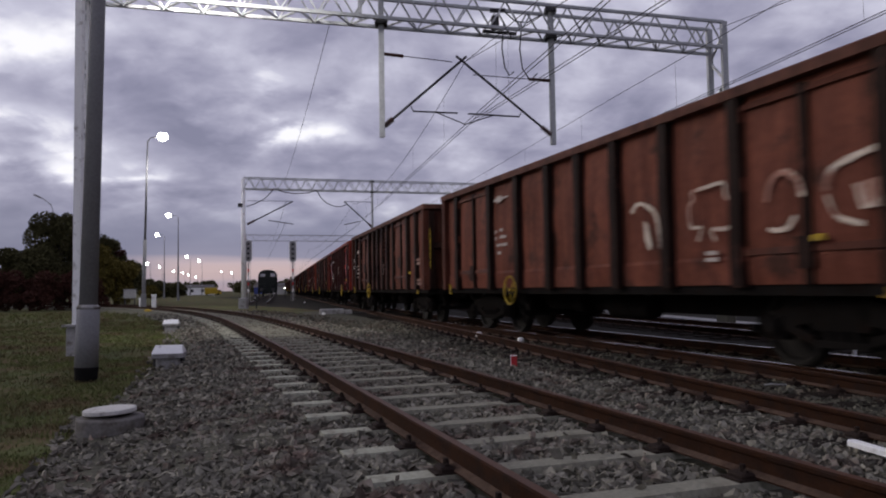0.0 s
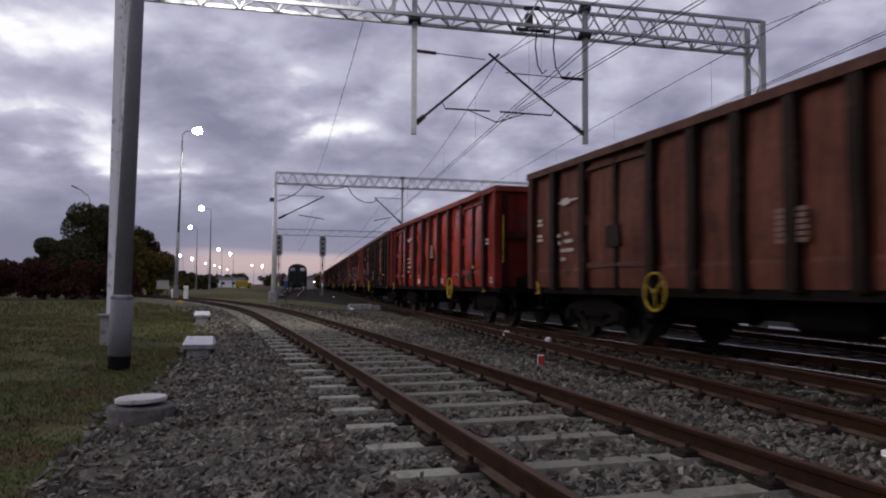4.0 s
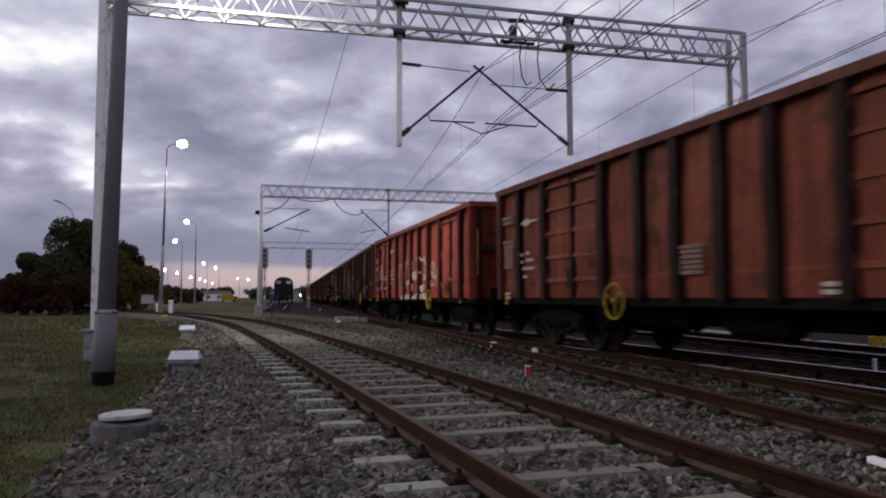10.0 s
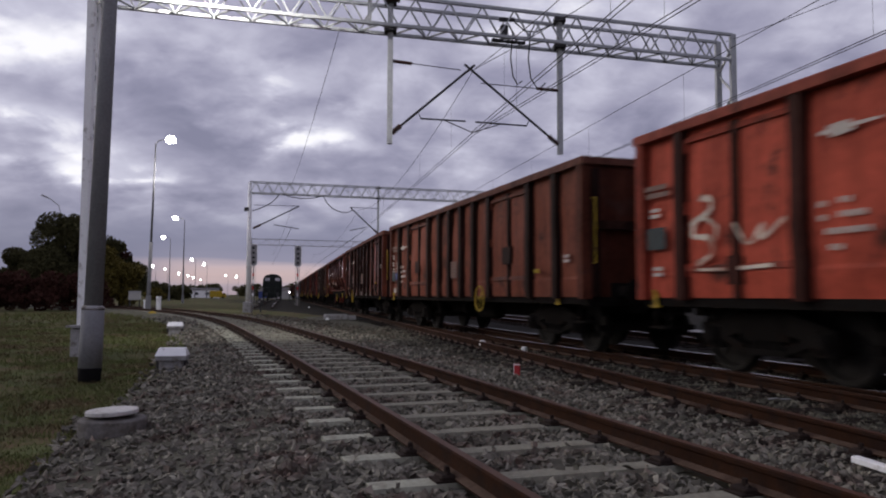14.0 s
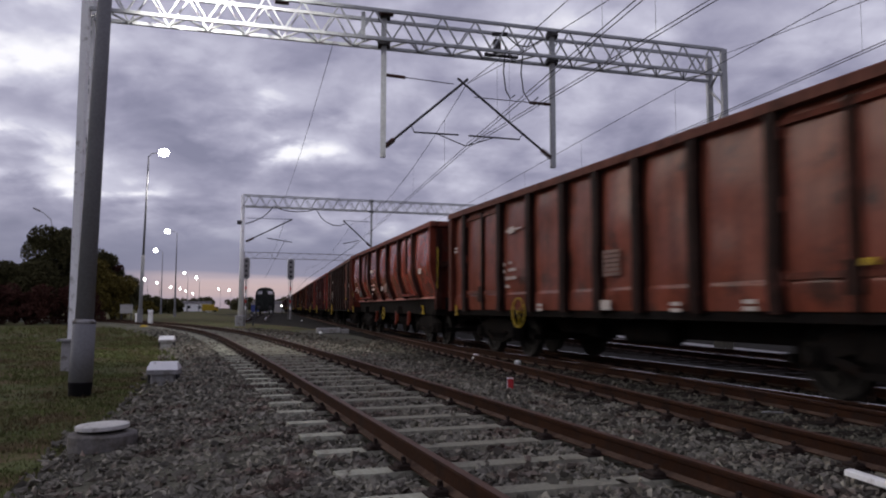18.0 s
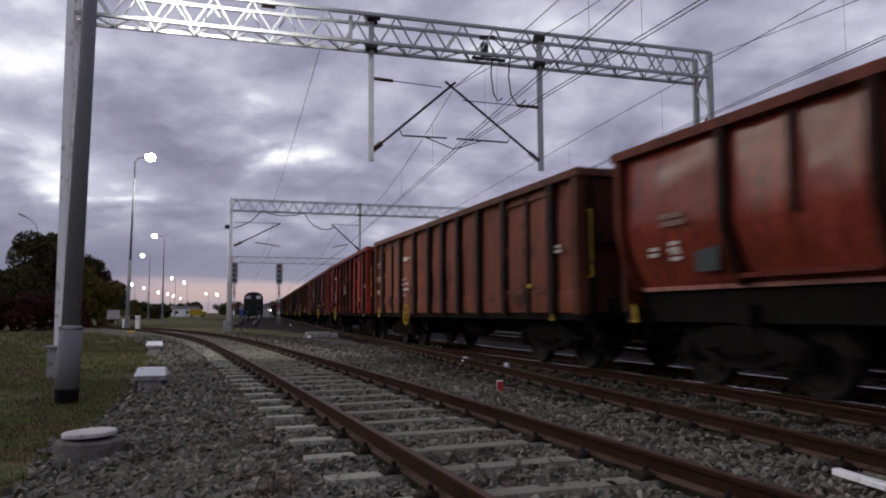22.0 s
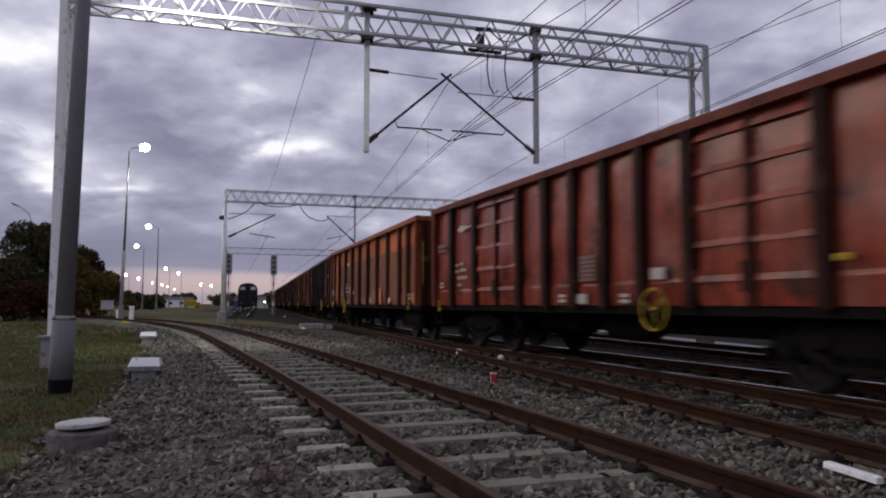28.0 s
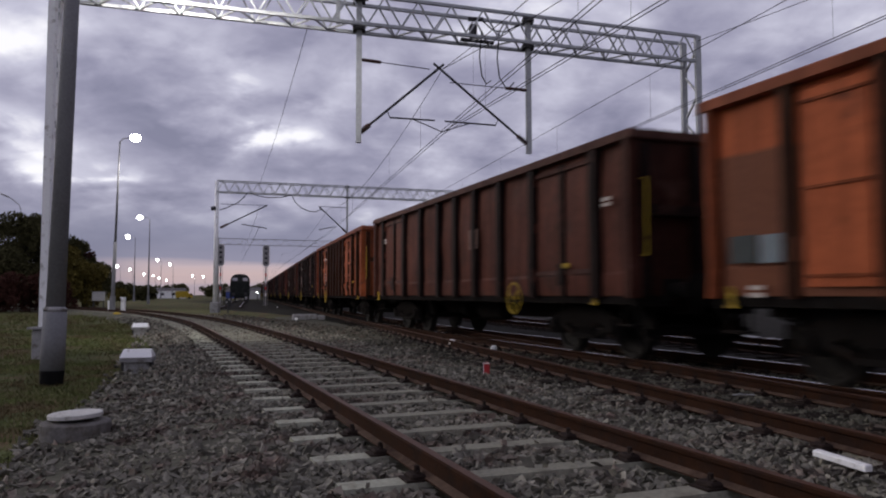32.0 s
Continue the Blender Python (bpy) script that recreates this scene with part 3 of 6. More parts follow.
def panel_mesh(y0, y1, side, bulge, seed, slant, mat):
    """A sheet-steel panel between two posts, dented and bulged by its loads."""
    g, nu = Shape(), 10
    z0, z1 = (SILL + (0.30 if slant else 0.0), TOP - 0.1)
    vs = []
    rows = [z0 + (z1 - z0) * j / 12 for j in range(13)]
    if not slant:
        rows = sorted([z for z in rows if abs(z - 1.275) > 0.06] + [1.235, 1.262, 1.278, 1.305])
    nv = len(rows) - 1
    for z in rows:
        for i in range(nu + 1):
            u, v = i / nu, (z - z0) / (z1 - z0)
            y = y0 + (y1 - y0) * u
            b = bulge * (16 * u * (1 - u) * v * (1 - v)) ** 0.6
            d = 0.034 * noise.noise(Vector((y * 1.1, z * 1.6, seed))) + 0.012 * noise.noise(Vector((y * 4, z * 3.5, seed)))
            lap = 0.014 if not slant and z < 1.27 else 0.0
            vs.append((side * (wall_x(z, slant) + b + lap + d * min(1, 6 * u * (1 - u))), y, z))
    w = nu + 1
    fs = [(j * w + i, j * w + i + 1, (j + 1) * w + i + 1, (j + 1) * w + i) for j in range(nv) for i in range(nu)]
    if side * (y1 - y0) < 0:
        fs = [q[::-1] for q in fs]
    g.add(vs, fs)
    return g.mesh("side_panel", mat, True)


def wagon_kit(kind, mat="paint"):
    """The shared meshes of one kind of wagon."""
    slant = kind == "slant"
    body, posts, doors = LAYOUT[kind]
    py = [body / 2 - p for p in posts]
    kit = {"body": body, "panel": [], "post": [], "door_bar": [], "door_stile": [], "hinge": []}
    for side in (-1, 1):
        for i in range(len(posts) - 1):
            bulge = 0.07 if slant else 0.02 + 0.025 * ((i * 7 + (side > 0)) % 3) / 2
            seed = i + 20 * side + 50 * len(posts)
            if i in doors and kind != "long":
                ym = (py[i] + py[i + 1]) / 2
                kit["panel"] += [panel_mesh(py[i], ym, side, 0.06, seed, slant, mat), panel_mesh(ym, py[i + 1], side, 0.06, seed + 0.5, slant, mat)]
            else:
                kit["panel"].append(panel_mesh(py[i], py[i + 1], side, bulge, seed, slant, mat))
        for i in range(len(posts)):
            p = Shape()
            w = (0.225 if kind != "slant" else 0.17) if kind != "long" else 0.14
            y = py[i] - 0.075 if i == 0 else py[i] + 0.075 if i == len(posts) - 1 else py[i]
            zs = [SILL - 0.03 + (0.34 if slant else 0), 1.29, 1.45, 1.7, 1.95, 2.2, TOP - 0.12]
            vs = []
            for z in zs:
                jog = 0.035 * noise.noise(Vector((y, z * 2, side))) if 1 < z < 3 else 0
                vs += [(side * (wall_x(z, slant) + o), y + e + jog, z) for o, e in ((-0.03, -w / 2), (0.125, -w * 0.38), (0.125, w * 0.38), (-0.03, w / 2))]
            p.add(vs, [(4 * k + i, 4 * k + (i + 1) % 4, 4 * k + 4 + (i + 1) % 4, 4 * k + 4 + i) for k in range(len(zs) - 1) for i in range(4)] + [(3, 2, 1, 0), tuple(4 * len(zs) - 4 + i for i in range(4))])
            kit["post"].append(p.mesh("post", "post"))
        for a in doors:
            y0, y1 = py[a] - 0.1, py[a + 1] + 0.1
            ym = (y0 + y1) / 2
            if kind == "long":
                kit["door_leaf"] = kit.get("door_leaf", []) + [Shape().box((side * (HALF + 0.035), ym, 2.03), (0.05, abs(y1 - y0) * 0.86, 1.98), bevel=0.01).mesh("door_leaf", "paint")]
                for z in (1.15, 2.03, 2.9):
                    kit["door_bar"].append(Shape().box((side * (HALF + 0.07), ym, z), (0.03, abs(y1 - y0) * 0.8, 0.03)).mesh("door_bar", "post"))
                kit["hinge"].append(Shape().tube((side * (HALF + 0.075), y0, 1.3), (side * (HALF + 0.075), y0, 1.55), 0.03, 6).mesh("hinge", mat))
                continue
            if slant:
                kit["door_bar"].append(Shape().box((side * (HALF - 0.12), ym, 1.37), (0.2, abs(y1 - y0), 0.06), bevel=0.01).mesh("door_bar", mat))
                kit["door_stile"].append(Shape().box((side * (HALF + 0.03), ym, 2.55), (0.07, 0.09, 1.1)).mesh("door_stile", "post"))
                continue
            kit["door_stile"].append(Shape().box((side * (HALF + 0.04), ym, 2.0), (0.07, 0.09, 2.1)).box((side * (HALF + 0.07), ym, 1.28 if kind != "paired" else 1.78), (0.08, 0.2 if kind != "paired" else 0.42, 0.34)).mesh("door_stile", "post"))
            for z in (1.27, 1.69, 2.13, 2.57, 2.98) if kind in ("ribbed", "barred") else (1.32, 2.98):
                for q0, q1 in ((y0, ym + 0.07), (ym - 0.07, y1)):
                    g = Shape().box((side * (HALF + 0.045), (q0 + q1) / 2, z), (0.07, abs(q1 - q0), 0.075), top=(0.35, 1))
                    kit["door_bar"].append(g.mesh("door_bar", mat))
            for q in (y0, y1):
                for z in (1.3, 2.1, 2.9):
                    kit["hinge"].append(Shape().tube((side * (HALF + 0.05), q, z - 0.08), (side * (HALF + 0.05), q, z + 0.08), 0.03, 6).mesh("hinge", mat))
    kit["top_rail"] = [Shape().box((side * (HALF + 0.045), 0, TOP - 0.065), (0.19, body + 0.16, 0.13), bevel=0.02).mesh("top_rail", mat) for side in (-1, 1)]
    kit["top_rail"] += [Shape().box((0, e * (body / 2 + 0.01), TOP - 0.067), (2 * HALF - 0.11, 0.14, 0.126), bevel=0.02).mesh("top_rail", mat) for e in (-1, 1)]
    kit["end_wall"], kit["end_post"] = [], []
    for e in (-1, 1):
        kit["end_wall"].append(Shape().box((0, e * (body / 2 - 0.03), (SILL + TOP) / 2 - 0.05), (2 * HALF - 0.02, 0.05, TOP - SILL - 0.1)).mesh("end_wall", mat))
        for x in (-1.3, -0.45, 0.45, 1.3):
            kit["end_post"].append(Shape().box((x, e * (body / 2 + 0.04), (SILL + TOP) / 2 - 0.1), (0.14, 0.09, TOP - SILL - 0.2)).mesh("end_post", "post"))
        kit["end_post"].append(Shape().box((0, e * (body / 2 + 0.05), 2.12), (2 * HALF - 0.05, 0.1, 0.14)).mesh("end_post", mat))
    kit["side_sill"] = [Shape().box((side * (1.34 if not slant else 1.06), 0, SILL - 0.06 + (0.15 if slant else 0)), (0.1, body, 0.12 if not slant else 0.44)).mesh("side_sill", "black") for side in (-1, 1)]
    if slant:
        kit["lower_edge"] = [Shape().box((side * (wall_x(1.27, True) + 0.02), 0, 1.265), (0.05, body - 0.1, 0.055), bevel=0.01).mesh("lower_edge", mat) for side in (-1, 1)]
        kit["lock_lever"] = [Shape().box((side * 1.2, body / 2 - y, 0.72), (0.10, 0.16, 0.34), bevel=0.03).box((side * 1.24, body / 2 - y, 0.52), (0.05, 0.22, 0.10), bevel=0.02).mesh("lock_lever", mat) for side in (-1, 1) for y in (4.6, 8.2, 10.0)]
    kit["floor"] = [Shape().box((0, 0, 1.10), (2 * HALF - 0.2 if not slant else 1.9, body - 0.15, 0.08)).mesh("floor", "black")]
    n, w = 18, 7
    vs = [((j / (w - 1) - 0.5) * 2.68, (i / (n - 1) - 0.5) * (body - 0.2), 2.5 + 0.18 * noise.noise(Vector((j * 0.8, i * 0.7, 9)))) for i in range(n) for j in range(w)]
    kit["coal_load"] = [Shape().add(vs, [(i * w + j, i * w + j + 1, (i + 1) * w + j + 1, (i + 1) * w + j) for i in range(n - 1) for j in range(w - 1)]).mesh("coal_load", "tar")]
    kit["longitudinal_beam"] = [Shape().box((x, 0, 0.86), (0.16, body + 0.1, 0.34)).box((x, 0, 0.62), (0.12, body - 7.6, 0.18), top=(1, 1.12)).mesh("longitudinal_beam", "black") for x in (-0.45, 0.45)]
    kit["cross_beam"] = [Shape().box((0, y, 0.92), (2.5 if abs(y) < 6 else 2.75, 0.18, 0.24)).mesh("cross_beam", "black") for y in (-body / 2 + 0.1, -4.7, -1.6, 1.6, 4.7, body / 2 - 0.1)]
    kit["air_tank"] = [Shape().lathe((-0.6, -0.9, 0.62), (0, 1, 0), [(0.05, 0), (0.17, 0.05), (0.2, 0.12), (0.2, 1.2), (0.17, 1.27), (0.05, 1.3)], 14).mesh("air_tank", "black", True)]
    kit["brake_cylinder"] = [Shape().lathe((-0.55, 1.2, 0.66), (0, 1, 0), [(0.2, 0), (0.22, 0.04), (0.18, 0.08), (0.18, 0.45), (0.06, 0.5), (0.03, 0.9)], 14).mesh("brake_cylinder", "black", True)]
    kit["brake_rod"] = [Shape().tube((-0.3, -3.6, 0.6), (-0.3, 3.6, 0.6), 0.03, 6).mesh("brake_rod", "black")]
    return kit


def common_kit():
    """Running gear and fittings, the same on every wagon."""
    kit = {}
    kit["bolster"] = Shape().box((0, 0, 0.64), (1.9, 0.36, 0.26), bevel=0.03).mesh("bogie", "black")
    bf = Shape().box((0, 0, 0.62), (0.14, 0.8, 0.34), bevel=0.03).box((0, 0, 0.31), (0.16, 0.74, 0.07))
    for e in (-1, 1):
        bf.bar((0, e * 0.3, 0.68), (0, e * 0.9, 0.52), 0.14, 0.24).bar((0, e * 0.34, 0.34), (0, e * 0.82, 0.5), 0.12, 0.1)
    for y in (-0.18, 0, 0.18):
        bf.tube((0, y, 0.33), (0, y, 0.56), 0.075, 8)
    kit["side_frame"] = bf.mesh("side_frame", "black")
    kit["axle_box"] = Shape().box((0, 0, 0), (0.2, 0.3, 0.3), bevel=0.04).lathe((-0.1, 0, 0), (-1, 0, 0), [(0.12, 0), (0.11, 0.05), (0.06, 0.07)], 12).mesh("axle_box", "black")
    br = Shape().box((0, 0, 0.42), (1.9, 0.1, 0.1))
    for x in (-0.75, 0.75):
        br.box((x, 0.0, 0.46), (0.1, 0.13, 0.32)).box((x, 0.0, 0.66), (0.04, 0.05, 0.3))
    kit["brake_beam"] = br.mesh("brake_beam", "black")
    ws = Shape()
    for e in (-1, 1):
        ws.lathe((e * 0.68, 0, 0), (e, 0, 0), [(0.1, -0.02), (WHEEL_R + 0.028, -0.015), (WHEEL_R + 0.028, 0.012), (WHEEL_R, 0.025), (WHEEL_R - 0.004, 0.12), (0.40, 0.12), (0.36, 0.06), (0.14, 0.07), (0.12, 0.16), (0.02, 0.16)], 24)
        for q in range(3):
            a = q * 2 * math.pi / 3
            ws.box((e * 0.75, 0.26 * math.cos(a), 0.26 * math.sin(a)), (0.03, 0.1, 0.1))
    ws.tube((-0.7, 0, 0), (0.7, 0, 0), 0.085, 10)
    kit["wheelset"] = ws.mesh("wheelset", "steel")
    bu = Shape().tube((0, 0, 0), (0, 0.34, 0), 0.1, 12).tube((0, 0.3, 0), (0, 0.56, 0), 0.07, 12).box((0, 0.01, 0), (0.3, 0.05, 0.3))
    bu.lathe((0, 0.55, 0), (0, 1, 0), [(0.05, -0.02), (0.22, 0.0), (0.225, 0.03), (0.15, 0.045), (0.02, 0.05)], 18)
    kit["buffer"] = bu.mesh("buffer", "black")
    hk = Shape().box((0, 0.1, 0), (0.08, 0.3, 0.12)).bar((0, 0.3, -0.02), (0, 0.62, -0.16), 0.05, 0.05).bar((-0.05, 0.6, -0.14), (0.05, 0.72, 0.0), 0.05, 0.05)
    kit["coupling"] = hk.mesh("coupling", "black")
    kit["air_hose"] = Shape().line([(0.25, 0, 0), (0.26, 0.2, -0.22), (0.25, 0.42, -0.34), (0.24, 0.6, -0.3), (0.22, 0.72, -0.1)], 0.025).mesh("air_hose", "black", True)
    hw = Shape().ring((0, 0, 0), (1, 0, 0), 0.27, 0.017, 24, 6)
    for q in range(3):
        a = 0.4 + q * 2 * math.pi / 3
        hw.bar((0, 0, 0), (0, 0.27 * math.cos(a), 0.27 * math.sin(a)), 0.014, 0.02)
    hw.tube((-0.03, 0, 0), (0.07, 0, 0), 0.032, 8)
    kit["brake_wheel"] = hw.mesh("brake_wheel", "yellow", True)
    kit["grab_rail"] = Shape().line([(0, 0, 0), (-0.02, -0.14, 0), (-0.02, -0.14, 1.05), (0, 0, 1.05)], 0.011, 6).mesh("grab_rail", "yellow")
    kit["step"] = Shape().box((0, 0, -0.36), (0.18, 0.36, 0.03)).bar((0, -0.16, 0), (0, -0.16, -0.36), 0.02, 0.03).bar((0, 0.16, 0), (0, 0.16, -0.36), 0.02, 0.03).mesh("step", "black")
    kit["brake_lever"] = Shape().box((0, 0, 0), (0.03, 0.08, 0.17), bevel=0.01).box((-0.01, 0, -0.1), (0.04, 0.15, 0.03)).tube((0, 0, 0.06), (-0.03, 0, 0.12), 0.025, 8).mesh("brake_lever", "yellow")
    kit["latch"] = Shape().box((0, 0, 0), (0.05, 0.16, 0.07), bevel=0.015).mesh("latch", "yellow")
    kit["plate"] = Shape().box((0, 0, 0), (0.006, 0.36, 0.3)).mesh("marking_plate", "fadedmark")
    tag = Shape()
    for z, w in ((0.04, 0.2), (-0.04, 0.22)):
        tag.box((0, 0, z), (0.006, w, 0.05))
    kit["tag"] = tag.mesh("marking_tag", "white")
    num = Shape()
    for y, z, wd in ((0.28, 0.2, 0.12), (0.28, 0.06, 0.1), (0.0, 0.22, 0.17), (-0.08, 0.08, 0.34), (-0.02, -0.08, 0.56), (0.12, -0.24, 0.18)):
        n = max(2, round(wd / 0.075))
        for k in range(n):
            num.box((0, y + wd * ((k + 0.5) / n - 0.5), z + 0.003 * (k % 2)), (0.006, wd / n * (0.74 if k % 3 else 0.6), 0.062))
    kit["bars"] = num.mesh("marking_bars", "white")
    lst = Shape()
    for k in range(6):
        lst.box((0, 0.0, 0.17 - 0.068 * k), (0.006, 0.46, 0.052))
    kit["list"] = lst.mesh("marking_list", "fadedmark")
    kit["blue"] = Shape().box((0, 0, 0), (0.008, 0.26, 0.24)).mesh("marking_blue", "blue")
    kit["bluebox"] = Shape().box((0, 0, 0), (0.03, 0.3, 0.3), bevel=0.01).mesh("marking_bluebox", "slate2")
    kit["dark"] = Shape().box((0, 0, 0), (0.008, 0.42, 0.3)).box((-0.004, 0, 0.0), (0.004, 0.2, 0.03)).mesh("marking_dark", "slate")
    kit["wide"] = Shape().box((0, 0.03, 0.05), (0.006, 0.5, 0.07)).box((0, -0.02, -0.05), (0.006, 0.52, 0.07)).mesh("marking_wide", "fadedmark")
    kit["jack"] = Shape().box((0, 0, 0), (0.008, 0.3, 0.5)).mesh("jacking_mark", "orange")
    kit["daub"] = Shape().box((0, 0, 0), (0.006, 0.26, 0.24)).mesh("marking_daub", "orange")
    kit["patch"] = Shape().box((0, 0, 0), (0.006, 0.28, 0.15)).mesh("marking_patch", "white")
    kit["logo"] = Shape().add([(0, y * 0.85, z * 0.85) for y, z in ((0.42, -0.02), (0.42, 0.02), (0.30, 0.03), (0.26, 0.08), (-0.02, 0.09), (-0.06, 0.04), (-0.46, 0.035), (-0.46, 0.005), (-0.08, -0.01), (-0.10, -0.05), (0.22, -0.08), (0.26, -0.03))], [tuple(range(12))[::-1]]).mesh("marking_logo", "white")
    return kit


M["post"] = material("tinted_post", (1.0, 1.0, 1.0), 0.6, grain=(1.2, 16), vary=0.4, tint=True, streak=0.4, spot=((0.05, 0.02, 0.016), 0.12, 2.0))
M["slate2"] = material("pale_blue_plate", (0.13, 0.16, 0.18), 0.5, grain=(4, 40), vary=0.3)
M["slate"] = material("dark_stencil_ground", (0.02, 0.028, 0.03), 0.6, grain=(4, 40), vary=0.3)
M["orange"] = material("orange_fresh_paint", (0.42, 0.10, 0.045), 0.6, grain=(4, 30), vary=0.2, spec=0.2)
M["fadedmark"] = material("faded_panel_paint", (0.175, 0.105, 0.084), 0.7, grain=(4, 40), vary=0.2)
KITS = {k: wagon_kit(k, "twotone" if k == "long" else "paint") for k in LAYOUT}
FIT = common_kit()
WAGONS = []
WHEELS = []


def ribbon(pts, w):
    """A painted stroke (metres along, height), with ragged width."""
    g, vs = Shape(), []
    fine = []
    for (a, b), (c, d) in zip(pts, pts[1:]):
        fine += [(a + (c - a) * k / 4, b + (d - b) * k / 4) for k in range(4)]
    fine.append(pts[-1])
    pts = [((fine[max(i - 1, 0)][0] + p[0] + fine[min(i + 1, len(fine) - 1)][0]) / 3, (fine[max(i - 1, 0)][1] + p[1] + fine[min(i + 1, len(fine) - 1)][1]) / 3) for i, p in enumerate(fine)]
    for i, p in enumerate(pts):
        a, b = pts[max(i - 1, 0)], pts[min(i + 1, len(pts) - 1)]
        d = Vector((b[0] - a[0], b[1] - a[1]))
        d = d.normalized() if d.length else Vector((1, 0))
        k = w * (0.8 + 0.35 * noise.noise(Vector((i * 0.6, p[0] * 3, p[1] * 3))))
        vs += [(0, p[0] - d[1] * k / 2, p[1] + d[0] * k / 2), (0, p[0] + d[1] * k / 2, p[1] - d[0] * k / 2)]
    return g.add(vs, [(2 * i, 2 * i + 1, 2 * i + 3, 2 * i + 2) for i in range(len(pts) - 1)])


def blob(pts):
    return Shape().add([(0, y, z) for y, z in pts], [tuple(range(len(pts)))])


def wagon(kind, far, color, label, wheel, words, strokes=(), blobs=(), matt=1.0):
    """A four-axle open coal wagon. far: the train's metre at which its box ends; wheel: the brake wheel's distance from there."""
    kit = KITS[kind]
    body = kit["body"]
    color = tuple(0.89 * c for c in color)
    w = thing("coal_wagon", Matrix(), label, "freight wagon", "wagons of the coal train")

    def put(name, mesh, at=None, parent=w, lab=""):
        o = part(name, mesh, "", parent, lab, at)
        o.color = (*color, matt)
        return o

    for name, lab in (("panel", ""), ("post", "dark-tinted steel post"), ("door_bar", ""), ("door_stile", ""), ("hinge", ""), ("door_leaf", "single steel door leaf"), ("top_rail", ""), ("end_wall", ""), ("end_post", ""), ("side_sill", ""), ("lower_edge", "pale worn lower edge"), ("lock_lever", "red discharge lock lever"), ("floor", ""),
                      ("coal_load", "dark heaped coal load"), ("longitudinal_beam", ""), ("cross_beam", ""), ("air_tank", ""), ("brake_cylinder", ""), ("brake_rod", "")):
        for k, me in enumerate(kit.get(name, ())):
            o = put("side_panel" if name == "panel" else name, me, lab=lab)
            if name == "door_bar" and kind not in ("ribbed", "barred"):
                o.color = (color[0] * 0.6, color[1] * 0.6, color[2] * 0.6, 1)
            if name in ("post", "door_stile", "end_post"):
                # posts and stiles take a near-black tint; corner posts half the paint
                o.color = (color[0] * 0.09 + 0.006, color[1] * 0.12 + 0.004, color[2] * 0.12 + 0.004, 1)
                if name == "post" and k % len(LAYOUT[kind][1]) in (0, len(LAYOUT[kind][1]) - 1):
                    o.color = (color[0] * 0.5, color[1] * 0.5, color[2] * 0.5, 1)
            elif name == "lock_lever":
                o.color = (color[0] * 0.45, color[1] * 0.45, color[2] * 0.45, 1)
            elif name == "lower_edge":
                o.color = (0.36, 0.17, 0.14, 1)
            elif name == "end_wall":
                # shade of the gap between wagons, with soot, put into the end wall's paint
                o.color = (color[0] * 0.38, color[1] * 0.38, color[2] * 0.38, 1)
            elif name == "top_rail":
                o.color = (color[0] * 0.5 + 0.035, color[1] * 0.5 + 0.022, color[2] * 0.5 + 0.018, 1)
    for e in (-1, 1):
        b = put("bogie", FIT["bolster"], pose(0, e * (body / 2 - 1.95), 0), lab="black bogie")
        for x in (-1.02, 1.02):
            put("side_frame", FIT["side_frame"], pose(x, 0, 0), b)
            for q in (-0.9, 0.9):
                put("axle_box", FIT["axle_box"], pose(x, q, 0.47, rz=0 if x < 0 else 180), b)
        for q in (-1.42, 1.42):
            put("brake_beam", FIT["brake_beam"], pose(0, q, 0), b)
        for q in (-0.9, 0.9):
            ws = put("wheelset", FIT["wheelset"], pose(0, q, WHEEL_R), b)
            if far < 205:
                WHEELS.append((ws, q))
        turn = 0 if e > 0 else 180
        for x in (-0.875, 0.875):
            put("buffer", FIT["buffer"], pose(x, e * (body / 2 + 0.06), 1.03, rz=turn))
        put("coupling", FIT["coupling"], pose(0, e * (body / 2 + 0.02), 1.0, rz=turn))
        put("air_hose", FIT["air_hose"], pose(0, e * (body / 2 + 0.02), 0.95, rz=turn))
        put("step", FIT["step"], pose(-1.32, e * (body / 2 - 0.3), 0.9))
    put("brake_wheel", FIT["brake_wheel"], pose(-1.55, body / 2 - wheel, 0.90) if kind != "slant" else pose(-1.28, body / 2 - wheel, 0.80) @ Matrix.Scale(0.75, 4), lab="yellow spoked hand brake wheel")
    put("grab_rail", FIT["grab_rail"], pose(-1.36, -body / 2 - 0.06, 1.5), lab="yellow grab rail")
    for y in (-body / 2 + 1.0, body / 2 - 0.35):
        put("brake_lever", FIT["brake_lever"], pose(-1.46, y, 0.93), lab="yellow release lever")
    if kind in ("plain", "ribbed", "barred", "paired"):
        put("latch", FIT["latch"], pose(-HALF - 0.11, -body / 2 + 1.75, 1.42), lab="yellow door latch")
    x = -HALF - (0.092 if kind != "slant" else 0.09)
    for nm, y, z in words:
        put("marking", FIT[nm], pose(x + (wall_lean(z) if kind == "slant" else 0), body / 2 - y, z), lab="white stencilled marking")
    if strokes:
        g = Shape()
        for k, (wd, pts) in enumerate(strokes):
            r = ribbon([(body / 2 - y, z) for y, z in pts], wd)
            g.add([(x - 0.001 * k, b, c) for _, b, c in r.v], r.f)
        for k, pts in enumerate(blobs):
            r = blob([(body / 2 - y, z) for y, z in pts])
            g.add([(x - 0.0005 - 0.001 * k, b, c) for _, b, c in r.v], r.f)
        tagged(put("spray_paint", g.mesh("spray_paint", "graffiti"), lab="pale worn spray-paint strokes"), kind="stuff")
    WAGONS.append((w, far - body / 2, body / 2 - 1.95))
    return w


